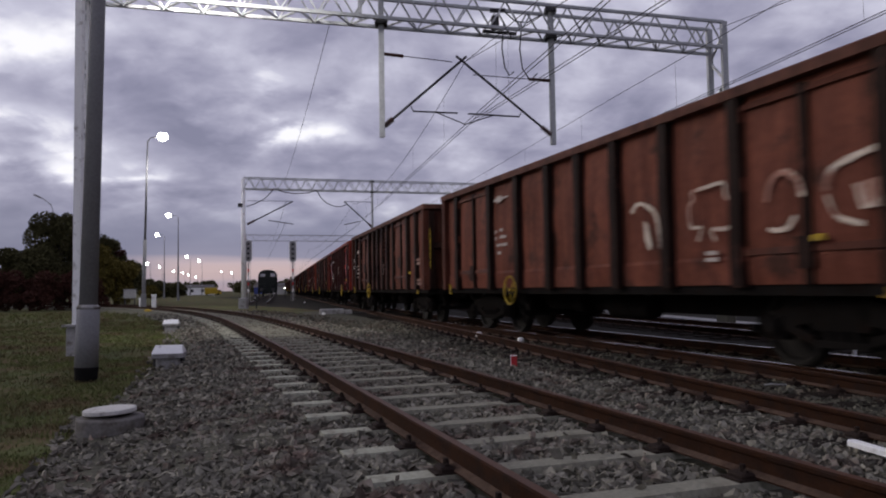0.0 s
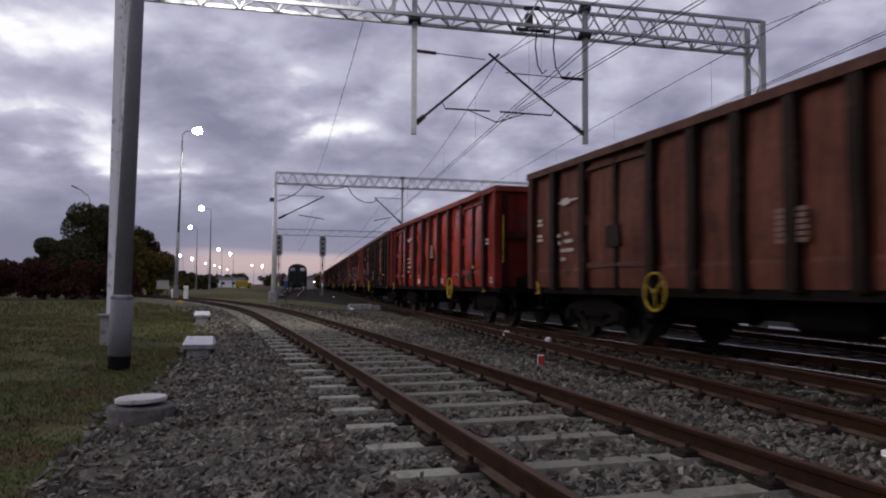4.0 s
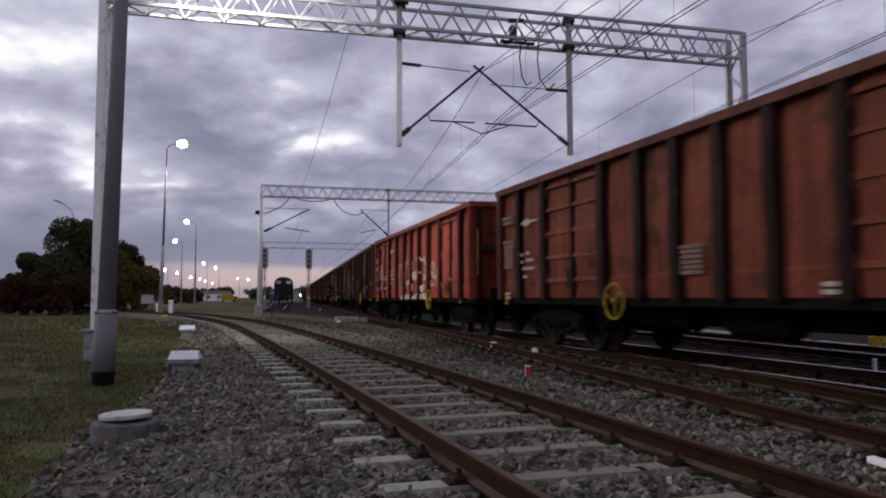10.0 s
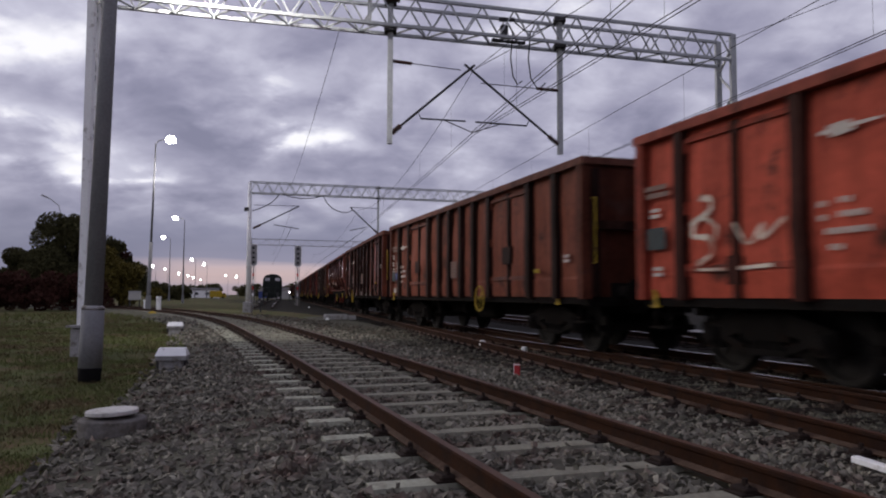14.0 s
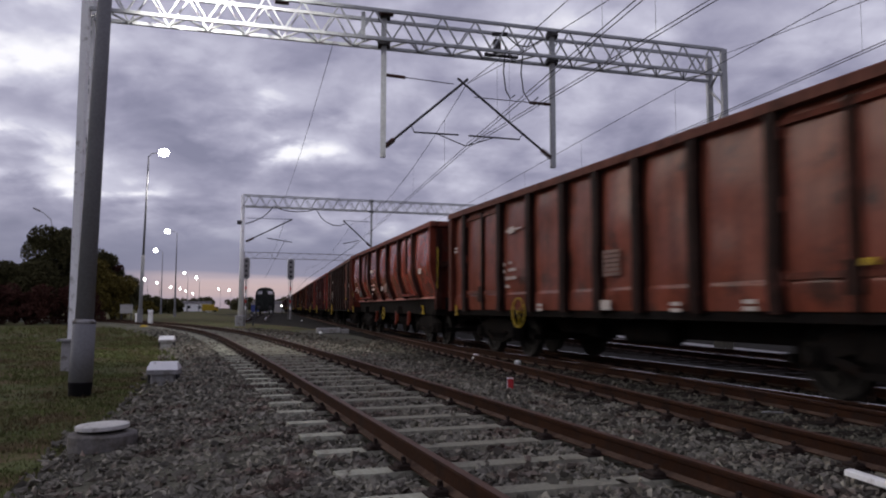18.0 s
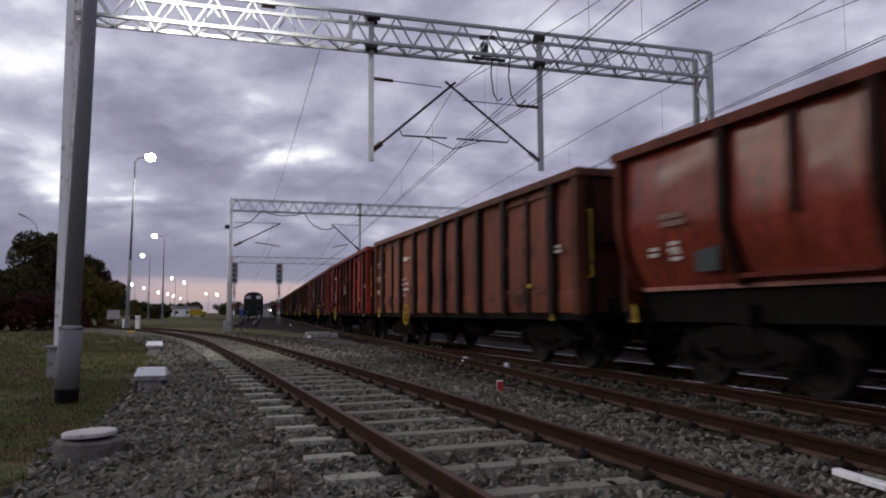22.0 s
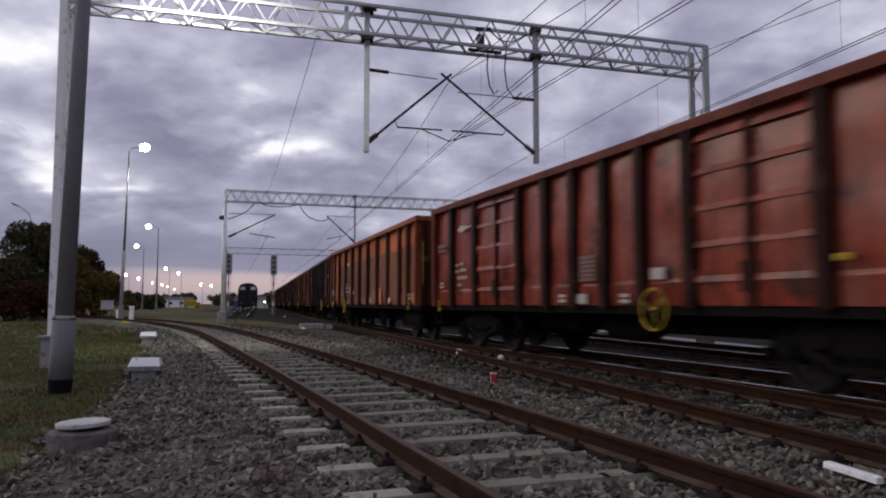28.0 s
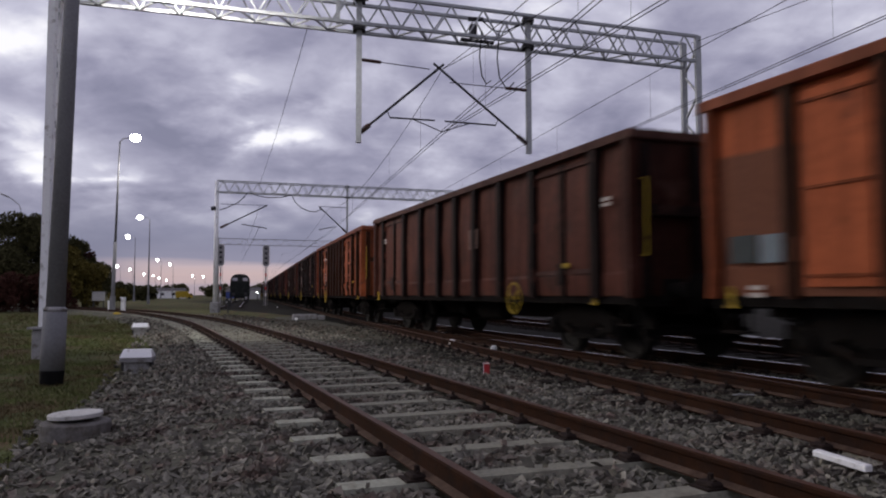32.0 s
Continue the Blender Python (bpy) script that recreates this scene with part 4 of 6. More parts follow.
def wall_lean(z):
    return HALF - wall_x(z, True)


def marks(*extra):
    return (("logo", 3.62, 2.55), ("bars", 3.55, 1.68)) + extra


BRIGHT, RED, BROWN, DARK, ORANGE = (0.34, 0.041, 0.028), (0.27, 0.052, 0.030), (0.19, 0.052, 0.031), (0.100, 0.036, 0.025), (0.40, 0.105, 0.042)
BACK = (("tag", 12.75, 2.0), ("tag", 13.1, 1.1), ("patch", 5.2, 1.1), ("list", 7.0, 2.0), ("tag", 8.4, 1.1))
wagon("plain", 19.9, (0.17, 0.056, 0.036), "open coal wagon in faded brown-red paint with pale spray outlines", 4.1, (("bars", 3.6, 1.9), ("logo", 3.6, 2.75), ("tag", 10.0, 1.3)),
      ((0.08, ((8.3, 1.98), (8.42, 2.1), (8.58, 2.1), (8.8, 2.0), (8.91, 1.88), (9.0, 1.41))), (0.055, ((9.64, 2.13), (9.95, 2.15), (10.27, 2.18), (10.27, 1.99), (10.40, 1.93), (10.35, 1.60), (9.97, 1.64), (10.1, 1.46))), (0.05, ((9.64, 2.13), (9.71, 2.04), (9.58, 1.93), (9.62, 1.66), (9.86, 1.68), (9.74, 1.48))),
       (0.08, ((10.93, 1.84), (10.97, 2.0), (11.05, 2.12), (11.23, 2.16), (11.4, 2.03), (11.45, 1.84))), (0.07, ((10.95, 1.56), (11.05, 1.53), (11.24, 1.54), (11.35, 1.68))),
       (0.08, ((11.74, 1.86), (11.76, 2.0), (11.85, 2.1), (12.12, 2.17), (12.41, 2.22), (12.9, 2.25))), (0.06, ((11.74, 1.86), (11.85, 1.6), (12.2, 1.5)))),
      (((8.6, 1.86), (8.7, 1.8), (8.78, 1.5), (8.72, 1.43), (8.62, 1.6)), ((12.08, 1.9), (12.4, 1.94), (12.42, 1.66), (12.15, 1.65))))
wagon("paired", 34.85, (0.125, 0.044, 0.030), "open coal wagon in dark sooty brown paint", 4.6, (("logo", 1.71, 2.5), ("bars", 1.65, 1.7), ("list", 7.2, 1.66), ("wide", 12.65, 1.71), ("wide", 12.7, 1.14), ("tag", 0.5, 2.2), ("tag", 0.5, 1.9)))
wagon("plain", 50.0, BRIGHT, "open coal wagon in bright clean red paint", 9.5, marks(*BACK), matt=0.22)
wagon("ribbed", 64.6, BROWN, "open coal wagon in brown-red paint with ribbed doors", 4.8, (("wide", 0.5, 2.55), ("logo", 1.55, 2.42), ("wide", 0.55, 2.05), ("list", 0.55, 1.75), ("bars", 1.5, 1.6), ("tag", 0.5, 0.99), ("list", 6.65, 1.45), ("tag", 8.9, 1.05)))
SPRAY_A = ((0.06, ((4.66, 1.43), (4.77, 1.81), (4.92, 2.04), (5.19, 2.09), (5.39, 1.94), (5.53, 1.9))),
         (0.09, ((5.89, 1.47), (5.94, 1.83), (6.05, 2.09), (6.31, 2.16), (6.53, 2.12), (6.67, 2.01))),
         (0.08, ((6.95, 2.01), (7.08, 2.13), (7.06, 1.92), (7.1, 1.67))),
         (0.05, ((7.54, 2.12), (7.64, 2.19))),
         (0.07, ((7.94, 2.2), (8.19, 2.12), (8.4, 2.05), (8.6, 2.12))),
         (0.13, ((8.6, 2.14), (8.74, 2.05), (8.79, 1.89), (8.73, 1.68), (8.58, 1.47))),
         (0.1, ((8.64, 1.47), (8.88, 1.62), (9.02, 1.56), (9.09, 1.35))),
         (0.05, ((7.95, 1.71), (8.15, 1.74), (8.39, 1.67))),
         (0.05, ((4.77, 1.41), (5.08, 1.45), (5.42, 1.49))),)
SPRAY_B = ((0.09, ((9.56, 1.85), (9.59, 1.94), (9.74, 1.97), (9.88, 1.88), (9.86, 1.78), (9.69, 1.77), (9.56, 1.85))),
         (0.08, ((9.51, 1.69), (9.69, 1.61), (9.86, 1.66), (10.08, 1.77), (10.25, 1.69), (10.19, 1.58), (9.94, 1.5))),
         (0.08, ((9.69, 1.52), (9.95, 1.56), (10.15, 1.43), (10.1, 1.31), (10.26, 1.22))),
         (0.05, ((9.36, 1.44), (9.54, 1.28), (9.72, 1.34), (10.02, 1.26))),
         (0.09, ((1.32, 2.21), (1.6, 2.16), (1.57, 2.0), (1.27, 1.93), (1.21, 1.72), (1.56, 1.69), (1.62, 1.48), (1.26, 1.36))),
         (0.05, ((1.95, 1.86), (2.22, 1.51), (2.49, 1.84), (2.35, 1.57), (2.82, 1.84))),
         (0.05, ((1.2, 1.3), (1.93, 1.29), (2.64, 1.32))),)
SPRAY_C = ((0.06, ((1.16, 1.87), (1.44, 1.95), (1.7, 1.82), (1.64, 1.62))),)
FILL_A = (((5.91, 1.49), (6.3, 1.52), (6.66, 1.54), (6.63, 1.37), (6.26, 1.37), (6.12, 1.19)),
         ((6.95, 1.76), (7.25, 1.76), (7.64, 1.81), (7.66, 1.56), (7.38, 1.48), (7.06, 1.52)),
         ((6.91, 1.36), (7.12, 1.42), (7.06, 1.18), (6.9, 1.14)),
         ((8.07, 1.3), (8.58, 1.35), (8.63, 1.15), (8.22, 1.1)),)
FILL_B = (((5.85, 1.01), (6.12, 1.08), (6.54, 1.0), (6.58, 0.9), (5.87, 0.9)),
         ((6.93, 0.97), (7.23, 1.03), (7.65, 1.07), (7.67, 0.91), (6.96, 0.9)),
         ((8.1, 1.05), (8.63, 1.09), (9.1, 1.04), (9.08, 0.91), (8.1, 0.91)),
         ((5.18, 0.97), (5.49, 1.07), (5.49, 0.89), (5.07, 0.89)),)
wagon("plain", 79.6, (0.45, 0.085, 0.052), "open coal wagon in red paint with big white spray strokes", 9.4, (("wide", 0.45, 2.4), ("tag", 0.4, 2.1), ("dark", 0.42, 1.75), ("tag", 0.45, 1.3), ("logo", 3.6, 2.62), ("bars", 3.55, 1.7)), SPRAY_A + SPRAY_B + SPRAY_C, FILL_A + FILL_B)
wagon("paired", 94.5, (0.185, 0.058, 0.036), "open coal wagon in worn brown-red paint with a blue patch", 8.7, (("wide", 0.57, 2.45), ("tag", 0.38, 2.2), ("tag", 0.38, 1.98), ("tag", 0.9, 1.95), ("tag", 0.4, 1.77), ("tag", 0.9, 1.78), ("blue", 0.85, 1.56), ("dark", 0.42, 1.57), ("logo", 1.7, 2.44), ("bars", 1.65, 1.63), ("patch", 0.62, 1.12), ("list", 6.7, 1.6), ("tag", 12.8, 1.6)))
wagon("plain", 109.2, BROWN, "open coal wagon in brown-red paint with white stencils", 4.0, (("logo", 3.64, 2.5), ("bars", 3.5, 1.65), ("list", 7.18, 1.66), ("patch", 7.0, 1.03), ("tag", 4.77, 1.0), ("tag", 8.7, 1.0), ("tag", 10.05, 1.02), ("tag", 0.41, 2.34), ("tag", 12.8, 2.0)), matt=0.35)
wagon("slant", 124.35, (0.225, 0.046, 0.028), "open coal wagon with bulged drawn-in sides in red-brown paint", 6.3, (("logo", 4.98, 2.32), ("bars", 4.9, 1.75), ("wide", 1.25, 2.14), ("tag", 0.75, 1.75), ("tag", 1.2, 1.8), ("tag", 1.2, 1.68), ("dark", 1.75, 1.6), ("list", 7.24, 1.73), ("patch", 6.49, 1.66), ("patch", 12.45, 2.0)), matt=0.12)
wagon("plain", 138.75, (0.190, 0.066, 0.040), "open coal wagon in dull dark brown paint", 3.8, (("wide", 0.5, 2.45), ("wide", 0.5, 2.0), ("tag", 0.4, 1.6), ("logo", 3.62, 2.45), ("bars", 3.55, 1.68), ("tag", 12.7, 2.0)))
wagon("plain", 153.5, BRIGHT, "open coal wagon in bright red paint", 4.0, marks(("list", 7.0, 1.9), ("tag", 12.75, 1.9)))
wagon("barred", 168.2, RED, "open coal wagon in red paint with ribbed doors", 8.75, (("logo", 1.98, 2.6), ("bars", 1.85, 1.62), ("tag", 0.6, 1.4), ("list", 7.03, 1.51), ("patch", 6.87, 1.05), ("patch", 8.77, 1.37), ("tag", 8.0, 1.05), ("tag", 6.25, 1.06), ("wide", 0.62, 2.25), ("tag", 12.8, 1.05)), matt=0.25)
wagon("long", 184.8, ORANGE, "long open coal wagon in orange-red paint greyed below", 4.2, (("logo", 4.8, 2.51), ("bars", 4.5, 1.52), ("wide", 3.35, 1.39), ("tag", 5.3, 1.58), ("tag", 5.3, 1.42), ("tag", 6.0, 1.4), ("tag", 3.83, 1.02), ("tag", 4.65, 1.04), ("wide", 8.1, 1.07), ("tag", 9.3, 1.09), ("list", 9.9, 1.2), ("patch", 12.25, 1.07), ("jack", 10.9, 1.22), ("daub", 15.12, 1.13), ("wide", 14.75, 1.16), ("dark", 0.58, 1.46), ("tag", 0.6, 1.5), ("bluebox", 0.98, 1.45), ("tag", 0.75, 1.0)))
wagon("plain", 199.65, DARK, "open coal wagon in dark sooty brown paint", 9.85, (("list", 7.8, 2.1), ("tag", 1.2, 2.5), ("tag", 12.8, 2.3)))
wagon("ribbed", 214.8, ORANGE, "open coal wagon in orange-red paint with ribbed doors", 4.0, marks())
for i in range(10):
    wagon("plain" if i % 3 else "ribbed", 229.6 + 14.8 * i, (DARK, BROWN, RED, DARK, BROWN)[i % 5], "open coal wagon in sooty red-brown paint", 4.0, (("logo", 3.6, 2.6), ("bars", 3.6, 1.8)))


# ---- overhead line ----
def bar_mesh(length, w, mat, name):
    return Shape().bar((0, 0, 0), (0, 0, length), w, w).mesh(name, mat)


def along(p, q):
    """The pose of a bar that runs from p to q."""
    p, q = Vector(p), Vector(q)
    return Matrix.Translation(p) @ (q - p).to_track_quat("Z", "Y").to_matrix().to_4x4()


def gantry(p, q, z0, depth, bays, hang, label, split=True, post=False, steel="zinc", out=0.0, slim=1.0):
    """A lattice portal from p to q; hang: fractions of its span at which posts hang down, and how deep they reach."""
    t = thing("overhead_gantry", pose(*p, -0.42), label, "catenary gantry", "gantries over the tracks")
    d = Vector((q[0] - p[0], q[1] - p[1], 0))
    L = d.length
    d.normalize()
    n = Vector((-d.y, d.x, 0)) * 0.33
    up = Vector((0, 0, 1))
    z0 += 0.42
    at = lambda f, side, z: d * L * f + n * side + up * z
    ch = bar_mesh(L, (0.078 if split else 0.06) * slim, steel, "chord")
    for side in (-1, 1):
        for z in (z0, z0 + depth):
            part("chord", ch, "", t, at=along(at(0, side, z), at(1, side, z)))
    bars = []
    for i in range(bays):
        a, m, b = i / bays, (i + 0.5) / bays, (i + 1) / bays
        for side in (-1, 1):
            bars += [(at(a, side, z0), at(m, side, z0 + depth)), (at(m, side, z0 + depth), at(b, side, z0))]
        for z in (z0,):
            bars += [(at(a, 1, z), at(m, -1, z)), (at(m, -1, z), at(b, 1, z))]
    if split:
        lens = {}
        for a, b in bars:
            k = round((b - a).length, 3)
            if k not in lens:
                lens[k] = bar_mesh(k, 0.036, steel, "lattice_bar")
            part("lattice_bar", lens[k], "", t, at=along(a, b))
    else:
        g = Shape()
        for a, b in bars:
            g.bar(a, b, 0.034 * slim, 0.034 * slim)
        tagged(part("lattice", g, steel, t), kind="stuff")
    for f in (-out, 1):
        if post and f == 0:
            # post's white includes the street lamp's light falling on it
            part("leg", Shape().tube(at(0, 0, 0.9), at(0, 0, z0 + depth), 0.16, 12, 0.12), "boxwhite", t, "white end post", smooth=True)
            part("footing", Shape().box(at(0, 0, 0.45), (0.55, 0.55, 0.95), bevel=0.05), "lidgrey", t, "pale concrete footing")
            continue
        for side in (-1, 1):
            # left leg's white holds the mast lamp's light on galvanised steel
            part("leg", Shape().bar(at(f, side, 0.7), at(f, side, z0 + depth), 0.15, 0.15), "boxwhite" if out and f < 0.5 else steel, t, "leg whitened for lamp light" if out and f < 0.5 else "")
        for k in range(12):
            z = 0.3 + k * (z0 + depth - 0.6) / 12
            part("leg_brace", Shape().bar(at(f, 1 if k % 2 else -1, z), at(f, -1 if k % 2 else 1, z + (z0 + depth - 0.6) / 12), 0.05, 0.05), steel, t)
        # lattice footings other than the near left one borrow the dark stone
        part("footing", Shape().box(at(f, 0, 0.36), (0.24, 0.80, 0.62), bevel=0.02), "lidgrey" if out and f < 0.5 else "darkstone", t, "concrete footing")
        part("base_plate", Shape().box(at(f, 0, 0.7), (0.36, 0.95, 0.045)), "lidgrey" if out and f < 0.5 else "iron", t)
    for f, zb in hang:
        for side in (-0.12, 0.12):
            part("hanging_post", Shape().bar(at(f, side, zb + 0.42), at(f, side, z0 + depth + 0.12), 0.12, 0.06), steel, t)
        g = Shape()
        k = 0
        z = zb + 0.5
        while z < z0 + depth:
            g.bar(at(f, -0.12, z), at(f, 0.12, z + 0.02), 0.03, 0.12)
            z += 0.3
        part("post_lacing", g, steel, t)
        for z in (z0, z0 + depth):
            part("clamp", Shape().box(at(f, 0, z), (0.3, 0.3, 0.14), bevel=0.02), "iron", t)
    return t, at


def bracket(t, at, f0, f1, z0, z1, apex, zc):
    """Two sloping insulated arms that meet over a track and hold its wires; f: places along the gantry's span."""
    fa, za = apex
    o = 0.42
    for f, z in ((f0, z0), (f1, z1)):
        a, b = at(f, 0, z + o), at(fa, 0, za + o)
        d = b - a
        part("arm", Shape().tube(a + d * 0.12, b + d * 0.06, 0.032, 8), "iron", t)
        ribs = [(0.03, 0.0)]
        for k in range(6):
            ribs += [(0.035, d.length * (0.028 + 0.018 * k)), (0.075, d.length * (0.03 + 0.018 * k)), (0.07, d.length * (0.036 + 0.018 * k)), (0.035, d.length * (0.038 + 0.018 * k))]
        part("insulator", Shape().lathe(a, d, ribs + [(0.03, d.length * 0.14)], 10), "insul", t, "brown ribbed insulator")
        # tie from the hanging post to the arm's head
        c, e = at(f, 0, za + o - 0.02 + (0.05 if f < fa else -0.35)), at(fa + (f - fa) * 0.12, 0, za + o - (0.05 if f < fa else 0.35))
        part("tie_rod", Shape().tube(c, e, 0.012, 6), "iron", t)
        part("tie_insulator", Shape().tube(c + (e - c) * 0.03, c + (e - c) * 0.3, 0.045, 8), "insul", t)
        # registration tube and steady arm
        g0, g1 = at(fa + (f - fa) * 0.62, 0, zc + 0.30 + o), at(fa + (f - fa) * 0.06, 0, zc + 0.31 + o)
        part("registration_tube", Shape().tube(g0, g1, 0.022, 6), "iron", t)
        part("steady_arm", Shape().tube(g0 + (g1 - g0) * 0.5, at(fa + 0.004, 0, zc + o + 0.03), 0.014, 6), "iron", t)
        part("dropper", Shape().tube(at(fa + (f - fa) * 0.62, 0, zc + 0.30 + o), at(fa + (f - fa) * 0.66, 0, za + o - (za - (z0 + z1) / 2) * 0.64), 0.012, 5), "iron", t)


G1 = ((-7.765, 16.52), (8.25, 20.85))
g1, g1_at = gantry(*G1, 7.6, 0.72, 19, ((0.413, 4.71), (0.69, 4.70)), "galvanised lattice portal carrying the overhead wires", out=-0.004)
bracket(g1, g1_at, 0.413, 0.69, 4.94, 4.92, (0.539, 6.78), 5.1)
part("switch_gear", Shape().box(g1_at(0.596, 0.1, 8.28), (0.2, 0.2, 0.36), bevel=0.04).box(g1_at(0.6, 0, 8.6), (0.4, 0.1, 0.08)).tube(g1_at(0.575, 0, 8.02), g1_at(0.63, 0, 8.02), 0.05, 8), "iron", g1)
for dz, f0, f1 in ((0.0, 0.61, 0.625), (0.1, 0.64, 0.665)):
    part("cable_loop", Shape().line([g1_at(f0, 0, 8.3), g1_at(f0 - 0.004, 0, 7.6), g1_at(f0, 0, 7.1), g1_at((f0 + f1) / 2, 0, 6.9 - dz), g1_at(f1, 0, 7.0)], 0.018), "wire", g1)
part("cable_loop", Shape().line([g1_at(0.61, 0, 8.6), g1_at(0.63, 0, 8.35), g1_at(0.65, 0, 8.35), g1_at(0.675, 0, 8.6)], 0.018), "wire", g1)
for f in (0.405, 0.25):
    part("chord_insulator", Shape().tube(g1_at(f, -0.4, 8.75), g1_at(f + 0.02, -0.4, 8.75), 0.07, 8), "insul", g1)
part("cross_plate", Shape().bar(g1_at(0.38, -0.34, 8.02), g1_at(0.38, -0.34, 8.74), 0.1, 0.05), "zinc", g1)

G2 = ((-12.15, 48.6), (9.0, 54.6))
g2, g2_at = gantry(*G2, 7.6, 0.72, 30, ((0.388, 5.1),), "galvanised lattice portal with a white post farther along the yard", split=False, post=True)
for f0, q0, f1, q1 in ((0.011, 5.29, 0.145, 6.85), (0.388, 5.15, 0.30, 6.9)):
    a, b = g2_at(f0, 0, q0 + 0.42), g2_at(f1, 0, q1 + 0.42)
    part("arm", Shape().tube(a, b, 0.04, 8), "iron", g2)
    part("insulator", Shape().tube(a, a + (b - a) * 0.16, 0.075, 8), "insul", g2)
    part("tie_rod", Shape().tube(g2_at(f0, 0, q1 + 0.40), b, 0.02, 6), "iron", g2)
    part("registration_tube", Shape().tube(g2_at(f0 * 0.55 + f1 * 0.45, 0, 5.98), g2_at(f1, 0, 5.75), 0.03, 6), "iron", g2)
for pts in (((0.008, 6.43), (0.03, 6.6), (0.06, 6.95), (0.08, 7.4), (0.087, 7.66)), ((0.087, 7.66), (0.12, 7.42), (0.15, 7.35), (0.19, 7.42), (0.216, 7.6)), ((0.216, 7.58), (0.228, 7.1), (0.245, 6.75), (0.269, 6.54), (0.29, 6.52), (0.307, 6.7))):
    part("cable_loop", Shape().line([g2_at(f, -0.4, q + 0.42) for f, q in pts], 0.03), "wire", g2)
part("switch_box", Shape().box(g2_at(-0.008, 0, 6.95), (0.32, 0.2, 0.25), bevel=0.03), "iron", g2)
G3 = ((-24.6, 99.5), (6.0, 110.0))
g3, g3_at = gantry(*G3, 7.6, 0.8, 24, ((0.47, 5.2), (0.56, 5.2)), "grey lattice portal far along the yard", split=False, steel="grey", slim=0.7)


def wire(pts, r, label="dark overhead line wire"):
    solo("overhead_wire", Shape().line(pts, r, 5), "wire", label, "overhead wire", "wires over the tracks", smooth=True)


def sag(a, b, drop, n=10):
    a, b = Vector(a), Vector(b)
    return [a.lerp(b, k / n) - Vector((0, 0, 4 * drop * (k / n) * (1 - k / n))) for k in range(n + 1)]


def line_over(stops, zc, zm, drop, r=0.0085, pair=0.05):
    """Contact wires, carrying wire and droppers; stops: the points over the track where a gantry holds them."""
    for (x0, y0), (x1, y1) in zip(stops, stops[1:]):
        n = 12
        a = math.atan2(x0 - x1, y1 - y0)
        pt = lambda k, z, o=0.0: (x0 + (x1 - x0) * k / n + o * math.cos(a), y0 + (y1 - y0) * k / n + o * math.sin(a), z)
        for o in (-pair, pair):
            wire([pt(0, zc, o), pt(n, zc, o)], r)
        car = [pt(k, zm - 4 * drop * (k / n) * (1 - k / n)) for k in range(n + 1)]
        wire(car, r)
        for k in range(1, n, 2):
            wire([car[k], pt(k, zc)], 0.003, "thin dark dropper wire between overhead wires")


HELD = (0.957, 18.88)
line_over(((HELD[0] + 0.306 * 32, HELD[1] - 32), HELD, (-5.2, 50.6), (-17.2, 106.0), (-34.0, 190.0)), 5.1, 6.76, 0.9)
line_over(((HELD[0] + 0.205 * 32, HELD[1] - 32), HELD), 5.14, 6.76, 0.9)
line_over(((5.26 + 0.2 * 34, 20.08 - 34), (5.26, 20.08), (-1.2, 52.3), (-12.0, 106.0), (-28.5, 190.0)), 5.1, 6.2, 0.03)
wire(sag((-2.4, 18.2, 7.6), (-9.6, 49.3, 8.2), 0.25), 0.008)
wire(sag((-9.5, 49.3, 6.9), (-24.5, 112, 6.9), 0.5), 0.009)
wire(sag((-9.5, 49.3, 5.5), (-24.5, 112, 5.5), 0.1), 0.012)
wire(sag((9.6, 8.0, 6.35), (8.3, 20.9, 8.25), 0.05), 0.009)


# ---- lamps ----
def lamp_post(x, y, h, arm, label, glow=True, scale=1.0, lean=0.0):
    t = thing("street_lamp", pose(x, y, -0.42, ry=lean), label, "street lamp", "lamps along the yard")
    part("pole", Shape().tube((0, 0, 0), (0, 0, h * 0.42), 0.13, 10, 0.12).tube((0, 0, h * 0.42), (0, 0, h), 0.085, 10, 0.05), "pole", t, smooth=True)
    part("base_sleeve", Shape().tube((0, 0, 0), (0, 0, 1.3), 0.2, 10, 0.18), "pole", t)
    d = Vector((*arm, 0))
    part("arm", Shape().line([(0, 0, h - 0.05), tuple(d * 0.25 + Vector((0, 0, h + 0.2))), tuple(d + Vector((0, 0, h + 0.26)))], 0.035), "grey", t)
    e = d.normalized()
    part("head", Shape().lathe(d * 0.93 + Vector((0, 0, h + 0.36)), e, [(0.04, -0.06), (0.12, 0.05), (0.15, 0.3), (0.12, 0.55), (0.03, 0.6)], 12), "grey", t)
    part("lamp_glass", Shape().lathe(d * 0.93 + Vector((0, 0, h + 0.24)), e, [(0.05 * scale, -0.04), (0.18 * scale, 0.03), (0.25 * scale, 0.3), (0.2 * scale, 0.56), (0.04, 0.68)], 18), "lamp" if glow else "grey", t, "glowing white lamp glass" if glow else "", smooth=True)
    return t


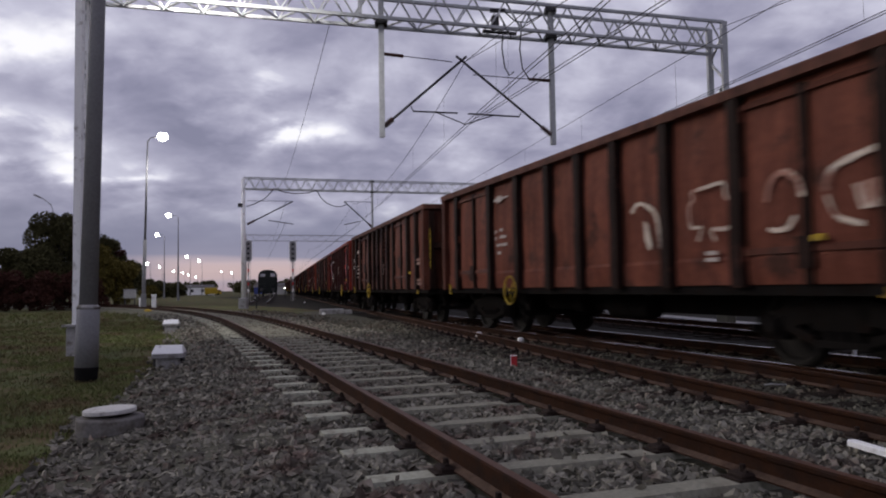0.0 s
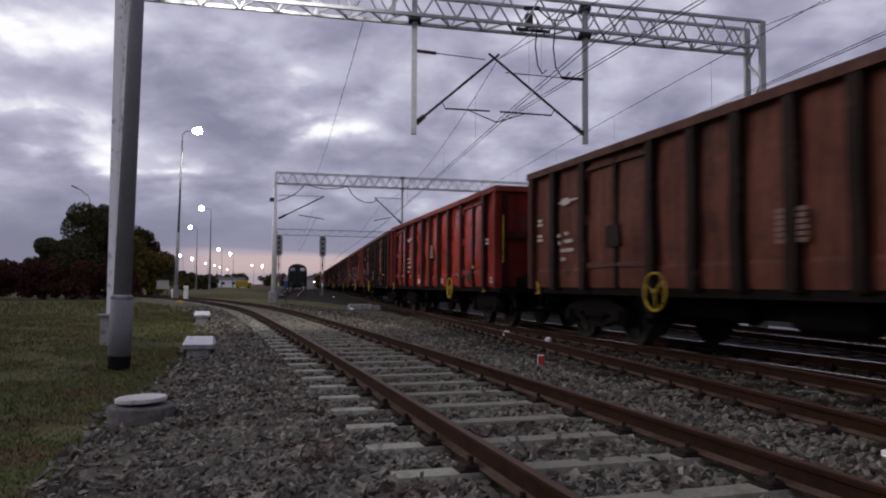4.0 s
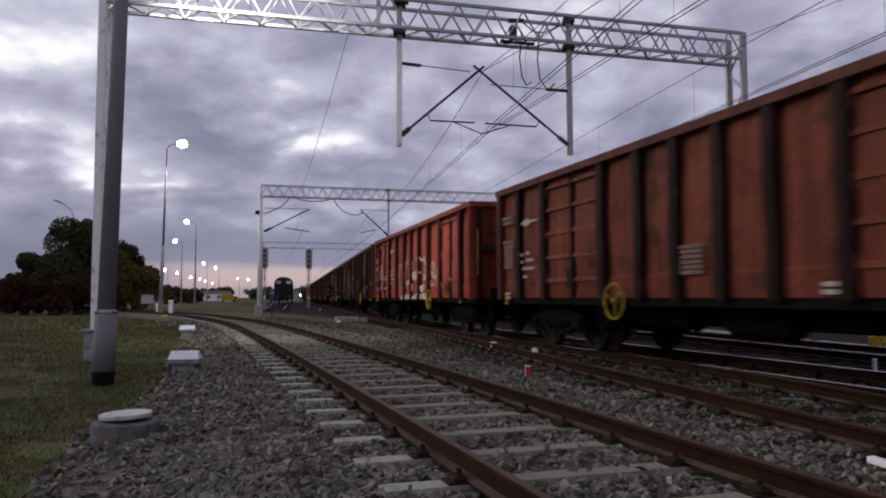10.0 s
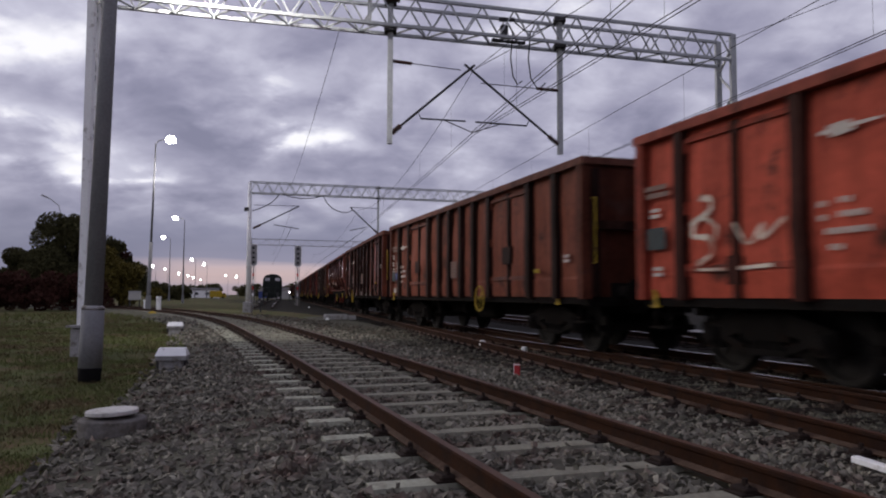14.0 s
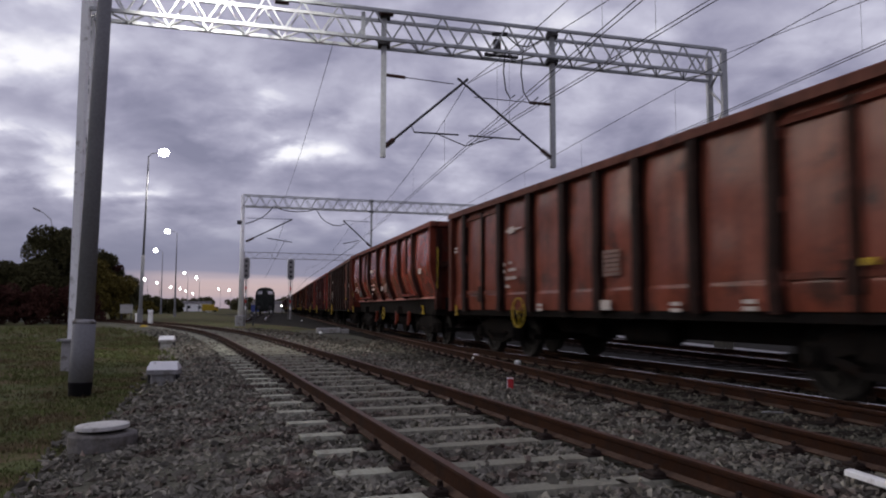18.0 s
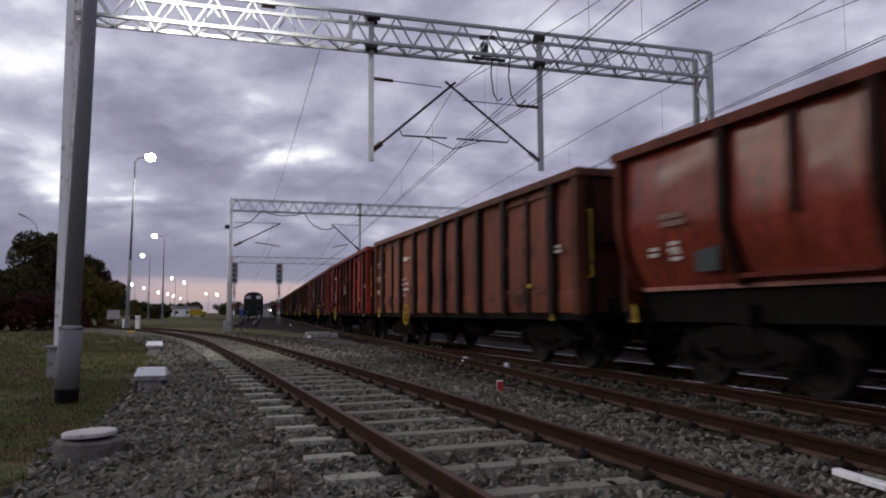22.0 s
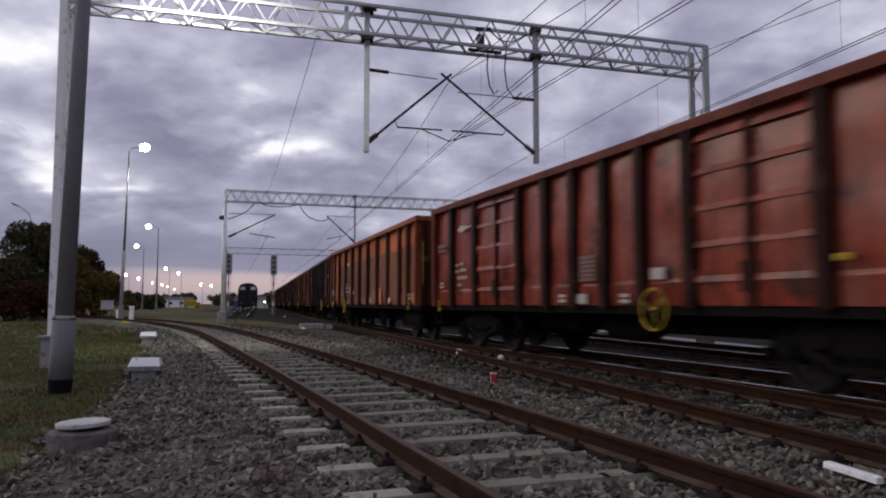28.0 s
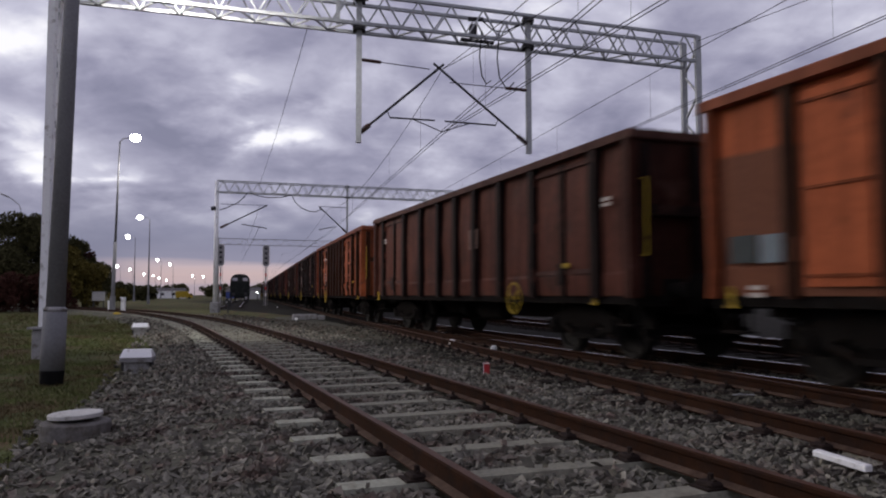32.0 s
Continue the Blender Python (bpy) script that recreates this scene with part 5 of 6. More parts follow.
for x, y, h, ax, sc in ((-19.6, 51.2, 11.8, 0.85, 1.15), (-33.85, 100.5, 11.4, -1.0, 1.3), (-47.8, 134.6, 11.4, -1.0, 1.45), (-101.6, 272, 11.4, -0.8, 2.2), (-110.2, 308, 11.4, -0.8, 2.3), (-127.8, 376, 11.4, -0.8, 2.4),
                        (-134.1, 409, 11.4, -0.8, 2.3), (-148.8, 464, 11.4, -0.8, 2.3), (-167, 536, 11.4, -0.8, 2.4), (-71.2, 222, 11.4, -0.8, 1.8), (-77.8, 255, 11.4, -0.8, 2.2), (-112.5, 406, 11.4, -0.8, 2.2), (-113.2, 430, 11.4, -0.8, 3.2)):
    lamp_post(x, y, h, (ax, -0.15), "tall grey street lamp with a glowing white head", scale=sc, lean=1.2 if y < 60 else 0.0)
low = thing("street_lamp", pose(-38.2, 76.0, -0.42), "low unlit street lamp before the trees", "street lamp", "lamps along the yard")
part("pole", Shape().tube((0, 0, 0), (0, 0, 9.7), 0.1, 8, 0.05), "grey", low, smooth=True)
part("arm", Shape().line([(0, 0, 9.6), (-0.2, 0, 10.35), (-1.0, 0, 11.0), (-1.4, 0, 11.2)], 0.04), "grey", low)
part("head", Shape().bar((-1.3, 0, 11.15), (-1.95, 0, 11.45), 0.26, 0.14), "grey", low)
near_lamp = new("yard_lamp_light", bpy.data.lights.new("yard_lamp_light", "SPOT"))
near_lamp.data.energy, near_lamp.data.color, near_lamp.data.shadow_soft_size = LAMP_W * 4.0, (1.0, 0.96, 0.93), 0.25
near_lamp.data.spot_size, near_lamp.data.spot_blend = radians(84), 0.7
near_lamp.matrix_world = look((-4.75, 14.3, 9.6), (-4.6, 17.3, 7.8))
for x, y in ((-18.0, 51.1), (-36.2, 105.3)):
    li = new("yard_lamp_light", bpy.data.lights.new("yard_lamp_light", "SPOT"))
    li.data.energy, li.data.color, li.data.shadow_soft_size = LAMP_W * 1.2, (1.0, 0.96, 0.93), 0.25
    li.data.spot_size, li.data.spot_blend = radians(150), 0.8
    li.matrix_world = look((x, y, 10.7), (x, y + 0.5, 0))


# ---- things beside the siding ----
pole = thing("lamp_mast", pose(-5.47, 11.96, -0.42, ry=1.2, rz=24.6), "tall concrete lamp mast with a grey sleeve at its foot", "lamp mast")
part("shaft", Shape().tube((0, 0, 1.2), (0, 0, 9.2), 0.138, 20, 0.095), "pole", pole, smooth=True)
part("arm", Shape().line([(0, 0, 9.1), (0.3, 0.5, 10.0), (1.55, 1.75, 10.15)], 0.04), "grey", pole)
part("lamp_head", Shape().lathe((1.5, 1.7, 10.2), (0.9, 1, 0), [(0.05, -0.1), (0.16, 0.05), (0.22, 0.4), (0.18, 0.75), (0.03, 0.8)], 12), "grey", pole)
part("lamp_glass", Shape().lathe((1.5, 1.7, 10.12), (0.9, 1, 0), [(0.05, 0.0), (0.2, 0.15), (0.22, 0.4), (0.16, 0.66), (0.03, 0.7)], 12), "lamp", pole, "glowing white lamp glass")
part("sleeve", Shape().tube((0, 0, 0.2), (0, 0, 1.16), 0.176, 20, 0.168), "pole", pole, smooth=True)
part("collar", Shape().lathe((0, 0, 1.14), (0, 0, 1), [(0.170, 0), (0.176, 0.03), (0.140, 0.07)], 20), "lidgrey", pole, "pale mortar collar", smooth=True)
part("foot", Shape().lathe((0, 0, -0.1), (0, 0, 1), [(0.172, 0), (0.168, 0.2), (0.180, 0.3), (0.176, 0.33)], 20), "tar", pole, "black tarred foot", smooth=True)


def cable_box(x, y, rz, s=1.0):
    t = thing("cable_box", pose(x, y, -0.35, rz=rz), "small grey trackside cable box with a white cover", "cable box", "cable boxes beside the siding")
    part("casing", Shape().box((0, 0, 0.08), (0.40 * s, 0.32 * s, 0.22), bevel=0.02), "lidgrey", t)
    part("skirt", Shape().box((0, 0, 0.215), (0.52 * s, 0.44 * s, 0.075), bevel=0.012), "lidgrey", t, "grey cast rim")
    part("cover", Shape().box((0, 0, 0.32), (0.52 * s, 0.46 * s, 0.13), top=(0.86, 0.30)), "boxwhite", t, "white sloped cover")
    for e in (-1, 1):
        part("bracket", Shape().box((e * 0.225 * s, 0, 0.10), (0.06, 0.2, 0.14), bevel=0.01), "iron", t)
    part("plinth", Shape().box((0, 0, -0.05), (0.42 * s, 0.34 * s, 0.08)), "pole", t)
    return t


cable_box(-4.62, 13.27, 10)
cable_box(-8.81, 25.5, 12)

M["manhole"] = material("weathered_concrete", (0.16, 0.15, 0.14), 0.9, grain=(3, 30), vary=0.35, bump=0.5, spot=((0.10, 0.09, 0.075), 0.4, 5), spec=0.12)
M["lid"] = material("pale_cast_lid", (0.55, 0.54, 0.51), 0.85, grain=(3, 30), vary=0.2, bump=0.3, spot=((0.3, 0.28, 0.25), 0.3, 6), spec=0.12)
man = thing("manhole", pose(-3.12, 7.35, -0.425), "low round concrete manhole with a pale lid", "manhole")
part("collar", Shape().lathe((0, 0, 0), (0, 0, 1), [(0.315, 0), (0.31, 0.19), (0.298, 0.205), (0.25, 0.21)], 36), "manhole", man)
part("lid", Shape().lathe((0, 0, 0.235), (0, 0, 1), [(0.22, 0), (0.243, 0.01), (0.243, 0.04), (0.228, 0.048)], 36), "lid", man, "pale round lid", at=pose(0, 0, 0.0, ry=-2))

mark = thing("fouling_marker", pose(1.19, 10.89, -0.22, rz=-12), "small red and white fouling-point marker between the tracks", "marker")
part("stake", Shape().box((0, 0, 0.1), (0.085, 0.07, 0.2), bevel=0.008), "red", mark, "red painted stake")
part("white_face", Shape().box((-0.0455, 0, 0.12), (0.012, 0.05, 0.16)).box((0, -0.0365, 0.192), (0.085, 0.008, 0.014)), "boxwhite", mark, "white painted edge")

plank = thing("broken_slat", pose(2.86, 4.83, -0.115, rx=2, ry=2, rz=-76), "white broken slat lying on the ballast", "debris")
part("slat", Shape().box((0, 0, 0), (0.44, 0.065, 0.04), bevel=0.008), "boxwhite", plank)
solo("wire_scrap", Shape().line([(0, 0, 0.01), (0.07, -0.04, 0.02), (0.14, -0.04, 0.01), (0.22, -0.09, 0.01)], 0.008), "zinc", "thin bent wire scrap lying on the ballast", "debris", at=pose(3.55, 8.0, -0.13, rz=20))
for x, y, z in ((1.0, 15.9, -0.03), (1.78, 15.0, -0.1), (-4.8, 33.4, -0.1), (-11.0, 65.2, -0.1)):
    solo("concrete_lump", Shape().box((0, 0, 0), (0.14, 0.12, 0.10), bevel=0.03), "boxwhite", "white painted concrete lump beside the rail", "debris", "white lumps along the rails", at=pose(x, y, z, rz=x * 40))
sw = thing("point_machine", pose(-4.6, 34.6, -0.2, rz=14), "pale grey point machine beside the rails", "point machine")
part("housing", Shape().box((0, 0, 0.16), (1.1, 0.5, 0.24), bevel=0.05), "lidgrey", sw)
part("motor", Shape().box((0.75, 0, 0.12), (0.35, 0.35, 0.2), bevel=0.04), "lidgrey", sw)
part("rod", Shape().tube((0.5, 0.1, 0.08), (2.2, 0.1, 0.06), 0.025, 6), "iron", sw)
part("rod", Shape().tube((0.5, -0.1, 0.08), (2.2, -0.1, 0.06), 0.025, 6), "iron", sw)
for x, y, h in ((-19.35, 52.5, 1.15), (-21.0, 54.5, 0.9)):
    cp = thing("cable_post", pose(x, y, -0.42), "short white cable post in the grass", "post", "white posts beside the siding")
    part("post", Shape().box((0, 0, h / 2), (0.26, 0.26, h), bevel=0.03), "boxwhite", cp)
    part("cap", Shape().box((0, 0, h + 0.04), (0.32, 0.32, 0.08), bevel=0.03), "boxwhite", cp)
solo("yellow_bollard", Shape().lathe((0, 0, 0), (0, 0, 1), [(0.25, 0), (0.28, 0.12), (0.2, 0.3), (0.05, 0.36)], 14), "yellow", "low yellow marker cap in the grass", "marker", at=pose(-17.4, 46.2, -0.42), smooth=True)
cab = thing("relay_cabinet", pose(-26.43, 66.0, -0.42, rz=20), "pale relay cabinet on dark legs before the trees", "cabinet")
part("case", Shape().box((0, 0, 1.25), (1.0, 0.5, 0.72), bevel=0.02), "wall", cab)
part("roof", Shape().box((0, 0, 1.65), (1.08, 0.58, 0.08), bevel=0.02), "lidgrey", cab)
for x in (-0.25, 0.25):
    part("door", Shape().box((x, -0.262, 1.25), (0.46, 0.02, 0.62)), "wall", cab)
for x in (-0.4, 0.4):
    part("leg", Shape().box((x, 0, 0.43), (0.09, 0.4, 0.95)), "iron", cab)


# ---- signals and the waiting locomotive ----
def signal(x, y, base, label):
    t = thing("light_signal", pose(x, y, -0.42, rz=12), label, "railway signal", "light signals")
    part("mast", Shape().tube((0, 0, 0), (0, 0, base + 2.4), 0.07, 10), "grey", t)
    for k in range(4):
        part("mast_band", Shape().tube((0, 0, 1.2 + k * 0.7), (0, 0, 1.55 + k * 0.7), 0.085, 10), "red" if k % 2 else "boxwhite", t)
    prof = [(0.36 * math.cos(a), 0.36 * math.sin(a) + (0.78 if math.sin(a) >= 0 else -0.78)) for a in (2 * math.pi * i / 20 for i in range(20))]
    g = Shape()
    for s, yy in ((1.0, -0.12), (1.0, -0.16)):
        g.add([(px * s, yy, base + 1.2 + pz * s) for px, pz in prof], [])
    g.f += [tuple(range(20)), tuple(range(39, 19, -1))] + [(i, (i + 1) % 20, 20 + (i + 1) % 20, 20 + i) for i in range(20)]
    hd = part("backboard", g, "grey", t, "grey oval backboard")
    rim = [(1.0 * px, -0.17, base + 1.2 + pz) for px, pz in prof]
    part("rim", Shape().line(rim + rim[:1], 0.035), "boxwhite", t, "white rim")
    for k in range(4):
        part("lens", Shape().lathe((0, -0.16, base + 0.45 + 0.5 * k), (0, -1, 0), [(0.12, 0), (0.13, 0.16), (0.11, 0.16), (0.1, 0.05)], 12), "glass", t)
    part("ladder", Shape().line([(-0.2, 0.15, 0), (-0.2, 0.15, base + 2)], 0.02).line([(0.2, 0.15, 0), (0.2, 0.15, base + 2)], 0.02), "grey", t)
    return t


signal(-14.75, 80.0, 4.3, "tall railway light signal with an oval backboard, unlit")
signal(-19.0, 78.0, 4.3, "tall railway light signal beside the white post, unlit")


def locomotive(x, y, rz):
    t = thing("shunting_locomotive", pose(x, y, 0, rz=rz), "dark green diesel shunting locomotive waiting on a side track", "locomotive")
    prof = [(-1.52, 1.1), (1.52, 1.1), (1.52, 2.9), (1.45, 3.5), (1.2, 3.95), (0.7, 4.2), (0, 4.28), (-0.7, 4.2), (-1.2, 3.95), (-1.45, 3.5), (-1.52, 2.9)]
    part("cab", Shape().extrude(prof, [(0, 5.0, 0, 0), (0, 8.0, 0, 0)]), "loco", t)
    hood = [(-1.1, 1.1), (1.1, 1.1), (1.1, 2.75), (0.95, 3.0), (0, 3.08), (-0.95, 3.0), (-1.1, 2.75)]
    part("hood", Shape().extrude(hood, [(0, 0.3, 0, 0), (0, 4.99, 0, 0)]), "loco", t)
    part("hood", Shape().extrude(hood, [(0, 8.01, 0, 0), (0, 13.2, 0, 0)]), "loco", t)
    part("platform", Shape().box((0, 6.8, 1.0), (3.0, 13.8, 0.18)), "iron", t)
    part("buffer_beam", Shape().box((0, -0.15, 0.95), (2.9, 0.2, 0.6), bevel=0.03), "loco", t)
    for sx in (-1, 1):
        part("front_window", Shape().box((sx * 0.8, 4.985, 3.42), (0.75, 0.03, 0.5)), "pane", t, "pale reflecting cab window")
        part("buffer", Shape().lathe((sx * 0.875, -0.25, 1.05), (0, -1, 0), [(0.1, 0), (0.1, 0.4), (0.25, 0.42), (0.22, 0.48)], 14), "iron", t)
        part("headlamp", Shape().lathe((sx * 0.85, 0.28, 1.55), (0, -1, 0), [(0.16, 0), (0.16, 0.12), (0.13, 0.12)], 12), "glass", t)
        part("handrail", Shape().line([(sx * 1.4, -0.1, 1.05), (sx * 1.4, -0.1, 2.05), (sx * 0.4, -0.1, 2.05), (sx * 0.4, -0.1, 1.05)], 0.02), "iron", t)
        part("steps", Shape().box((sx * 1.3, 0.3, 0.5), (0.3, 0.5, 0.9)), "iron", t)
    part("top_lamp", Shape().lathe((0, 0.28, 2.6), (0, -1, 0), [(0.16, 0), (0.16, 0.12), (0.13, 0.12)], 12), "glass", t)
    for yb in (2.6, 11.0):
        for q in (-1.2, 1.2):
            part("wheelset", Shape().lathe((-0.8, yb + q, 0.55), (1, 0, 0), [(0.5, 0), (0.55, 0.02), (0.55, 0.14), (0.1, 0.14), (0.1, 1.46), (0.55, 1.46), (0.55, 1.58), (0.5, 1.6)], 18), "steel", t)
    return t


# pale base colour stands for the sky's reflection in the cab glass
M["pane"] = material("sky_lit_pane", (0.35, 0.37, 0.42), 0.08, metal=0.6, vary=0.05, bump=0)
locomotive(-25.2, 115.5, 11.8)
track("waiting_track", "rusty side track with a waiting locomotive on it", lambda s, off=0.0: (-25.2 + 0.2045 * (115.5 - s) * 1.0 + off * 0.98, s, 0.2067), 62, 300, 0.7, "timber", 2.6, (0, 0), shiny=True)
track("far_side_track", "track with polished rails and dark sleepers behind the train", lambda s, off=0.0: through_path(s, 5.3 + off), -25, 220, 0.62, "timber", 2.5, (6, 40), shiny=True)
lm = thing("ground_signal", pose(-23.0, 118.0, -0.2), "low ground signal showing a small white light", "signal")
part("stand", Shape().tube((0, 0, 0), (0, 0, 1.4), 0.06, 8), "iron", lm)
part("light", Shape().lathe((0, -0.1, 1.5), (0, -1, 0), [(0.03, -0.06), (0.09, 0), (0.09, 0.05), (0.03, 0.07)], 12), "lamp", lm, "glowing white lens")


dw = thing("ground_signal", pose(-11.35, 48.7, -0.42, rz=12), "small dark shunting signal at the white post, unlit", "signal")
part("stand", Shape().tube((0, 0, 0), (0, 0, 0.75), 0.05, 8), "iron", dw)
part("housing", Shape().box((0, 0, 0.95), (0.36, 0.22, 0.42), bevel=0.05), "iron", dw)
for x in (-0.08, 0.08):
    part("lens", Shape().lathe((x, -0.11, 1.0 + x), (0, -1, 0), [(0.06, 0), (0.065, 0.06), (0.05, 0.06)], 12), "lidgrey", dw, "pale lens hood")


def pale_strip():
    g = Shape()
    a, b = Vector((10.9, 4.0, 0)), Vector((6.6, 46.0, 0))
    d = (b - a).normalized()
    n = Vector((d.y, -d.x, 0)) * 0.35
    for z0, z1 in ((-0.45, -0.18),):
        g.add([a - n + Vector((0, 0, z0)), a + n + Vector((0, 0, z0)), b + n + Vector((0, 0, z0)), b - n + Vector((0, 0, z0)),
               a - n + Vector((0, 0, z1)), a + n + Vector((0, 0, z1)), b + n + Vector((0, 0, z1)), b - n + Vector((0, 0, z1))],
              [(3, 2, 1, 0), (4, 5, 6, 7), (0, 1, 5, 4), (1, 2, 6, 5), (2, 3, 7, 6), (3, 0, 4, 7)])
    solo("pavement_far_side", g, "lidgrey", "pale concrete walkway behind the train", kind="structure")


pale_strip()
solo("grit_bin", Shape().box((0, 0, 0.15), (0.45, 0.35, 0.3), bevel=0.03), "yellow", "low yellow grit bin behind the train", "bin", at=pose(9.48, 16.37, -0.2, rz=15))
for x, y in ((8.23, 20.5), (6.66, 11.73)):
    solo("white_stub", Shape().box((0, 0, 0.09), (0.06, 0.06, 0.2), bevel=0.01), "boxwhite", "short white marker stub behind the train", "marker", "white stubs behind the train", at=pose(x, y, -0.2))


# ---- trees, hedge and the far side of the yard ----
def leaves(count, clumps, size, seed, mat, name="crown"):
    """A crown: count small leaf cards spread over clumps (x, y, z, radius)."""
    r = np.random.default_rng(seed)
    c = np.array(clumps, float)
    wgt = c[:, 3] ** 2
    idx = r.choice(len(c), count, p=wgt / wgt.sum())
    d = r.normal(size=(count, 3))
    d /= np.linalg.norm(d, axis=1)[:, None]
    rad = c[idx, 3] * (0.55 + 0.5 * r.random(count) ** 0.6)
    pos = c[idx, :3] + d * rad[:, None] * np.array([1, 1, 0.85])
    u = r.normal(size=(count, 3))
    u /= np.linalg.norm(u, axis=1)[:, None]
    v = np.cross(u, r.normal(size=(count, 3)))
    v /= np.linalg.norm(v, axis=1)[:, None]
    s = size * (0.5 + r.random(count))[:, None]
    vs = np.stack([pos - u * s, pos + v * s * 0.6, pos + u * s, pos - v * s * 0.6], 1).reshape(-1, 3)
    me = bpy.data.meshes.new(name)
    me.from_pydata(vs.tolist(), [], (np.arange(count * 4).reshape(-1, 4)).tolist())
    me.materials.append(M[mat])
    return me


def tree(x, y, h, spread, seed, mat, label, count=5000, size=0.2):
    t = thing("tree", pose(x, y, -0.42), label, "tree", "trees beside the yard")
    r = random.Random(seed)
    tr = Shape().tube((0, 0, -0.2), (0.1, 0, h * 0.4), 0.28, 10, 0.18).tube((0.1, 0, h * 0.4), (0, 0.1, h * 0.8), 0.18, 8, 0.06)
    clumps = []
    for k in range(11):
        a, z = r.uniform(0, 6.28), r.uniform(0.22, 0.9) * h
        w = spread * (0.45 + 0.55 * math.sin(math.pi * min(1, z / h * 0.9 + 0.12))) * r.uniform(0.45, 0.95)
        p = (w * math.cos(a), w * math.sin(a), z)
        tr.tube((0.05, 0, min(z, h * 0.7) * 0.75), p, 0.09, 6, 0.03)
        clumps.append((*p, r.uniform(0.13, 0.24) * h))
        clumps.append((p[0] * 1.25 + r.uniform(-0.5, 0.5), p[1] * 1.25, z + r.uniform(-0.6, 0.8), r.uniform(0.06, 0.12) * h))
    clumps += [(0, 0, h * 0.62, spread * 0.5), (0.2, 0, h * 0.86, h * 0.1), (0.6, 0.2, h * 0.93, h * 0.06), (0, 0, h * 0.35, spread * 0.5)]
    part("trunk", tr, "bark", t)
    cr = part("crown", leaves(count, clumps, size, seed, mat), mat, t)
    return t


tree(-34.6, 70, 9.1, 2.7, 1, "leaf", "dark broad-leaved tree behind the hedge", 30000, 0.12)
tree(-38.0, 69, 5.3, 2.0, 2, "leaf", "dark broad-leaved tree behind the hedge", 18000, 0.12)
tree(-32.6, 73, 6.8, 2.0, 8, "leaf", "dark broad-leaved tree behind the hedge", 16000, 0.12)
tree(-30.2, 68, 5.5, 1.6, 3, "leafgold", "autumn tree turning yellow-green beside the hedge", 11000, 0.11)
tree(-28.9, 69, 4.4, 1.6, 13, "leafgold", "autumn shrub turning brown beside the hedge", 8000, 0.11)
tree(-32.9, 76, 6.0, 2.0, 4, "leafred", "brown-leaved tree at the end of the hedge", 14000, 0.12)
tree(-31.3, 75, 5.2, 1.9, 14, "leaf", "dark shrub at the end of the hedge", 13000, 0.12)
tree(-55.0, 150, 3.7, 2.6, 5, "leaf", "small dark tree far along the yard", 3000, 0.3)
tree(-52.0, 139, 2.5, 1.7, 6, "leafgold", "yellow autumn bush far along the yard", 1500, 0.22)
tree(-51.5, 151, 3.0, 2.0, 7, "leaf", "small dark tree far along the yard", 2200, 0.3)
tree(-45.5, 66, 3.9, 1.6, 9, "leaf", "low ragged shrub behind the hedge", 6000, 0.11)
tree(-42.0, 67, 3.7, 1.5, 10, "leaf", "low ragged shrub behind the hedge", 8000, 0.11)
tree(-56.0, 82, 5.6, 3.0, 11, "leaf", "dark tree far behind the hedge", 3000, 0.25)


def hedge():
    r = np.random.default_rng(5)
    cl = []
    for k in range(420):
        f = r.random()
        x, y = -62 + f * 33.5, 50 + f * 13 + r.normal() * 1.0
        cl.append((x, y, r.random() ** 0.7 * 2.6 - 0.3 + (y - 56) * 0.02, 0.45 + r.random() * 0.35))
    ob = new("hedge", leaves(100000, cl, 0.10, 6, "leafred", "hedge"))
    tagged(ob, "dense dark red-leaved hedge along the yard's edge", "hedge", kind="stuff")
    cl = [(-70 - k * 4.4, 350 + 20 * math.sin(k * 1.3) + k * 3, 2.4 + 1.8 * abs(math.sin(k * 2.1)) * abs(math.sin(k * 0.7)), 2.4 + math.sin(k * 3.3) * 0.9) for k in range(60)]
    ob = new("far_woods", leaves(18000, cl, 0.5, 9, "leaf", "far_woods"))
    tagged(ob, "dark line of woods far behind the yard", "woods", kind="stuff")
    cl = [(-420 + k * 9, 560 + 40 * math.sin(k * 1.7), 1.5 + 3 * abs(math.sin(k * 1.9)), 5 + 2 * math.sin(k * 2.3)) for k in range(60)]
    ob = new("far_woods", leaves(9000, cl, 1.5, 10, "leaf", "far_woods"))
    tagged(ob, "dark line of woods on the horizon", "woods", kind="stuff")


hedge()


def shed(x, y, w, d, h, rz, mat, label):
    t = thing("shed", pose(x, y, -0.42, rz=rz), label, "building", "sheds far along the yard")
    part("wall", Shape().box((0, 0, h / 2), (w, d, h)), mat, t)
    part("roof", Shape().add([(-w / 2 - 0.3, -d / 2 - 0.3, h), (w / 2 + 0.3, -d / 2 - 0.3, h), (w / 2 + 0.3, d / 2 + 0.3, h), (-w / 2 - 0.3, d / 2 + 0.3, h), (-w / 2 - 0.3, 0, h + d * 0.15), (w / 2 + 0.3, 0, h + d * 0.15)],
                             [(0, 1, 5, 4), (2, 3, 4, 5), (0, 4, 3), (1, 2, 5), (3, 2, 1, 0)]), "roofing", t)
    for k in range(max(1, int(w / 4))):
        part("window", Shape().box((-w / 2 + 2 + k * 4, -d / 2 - 0.02, h * 0.55), (1.2, 0.06, h * 0.35)), "glass", t)
    return t


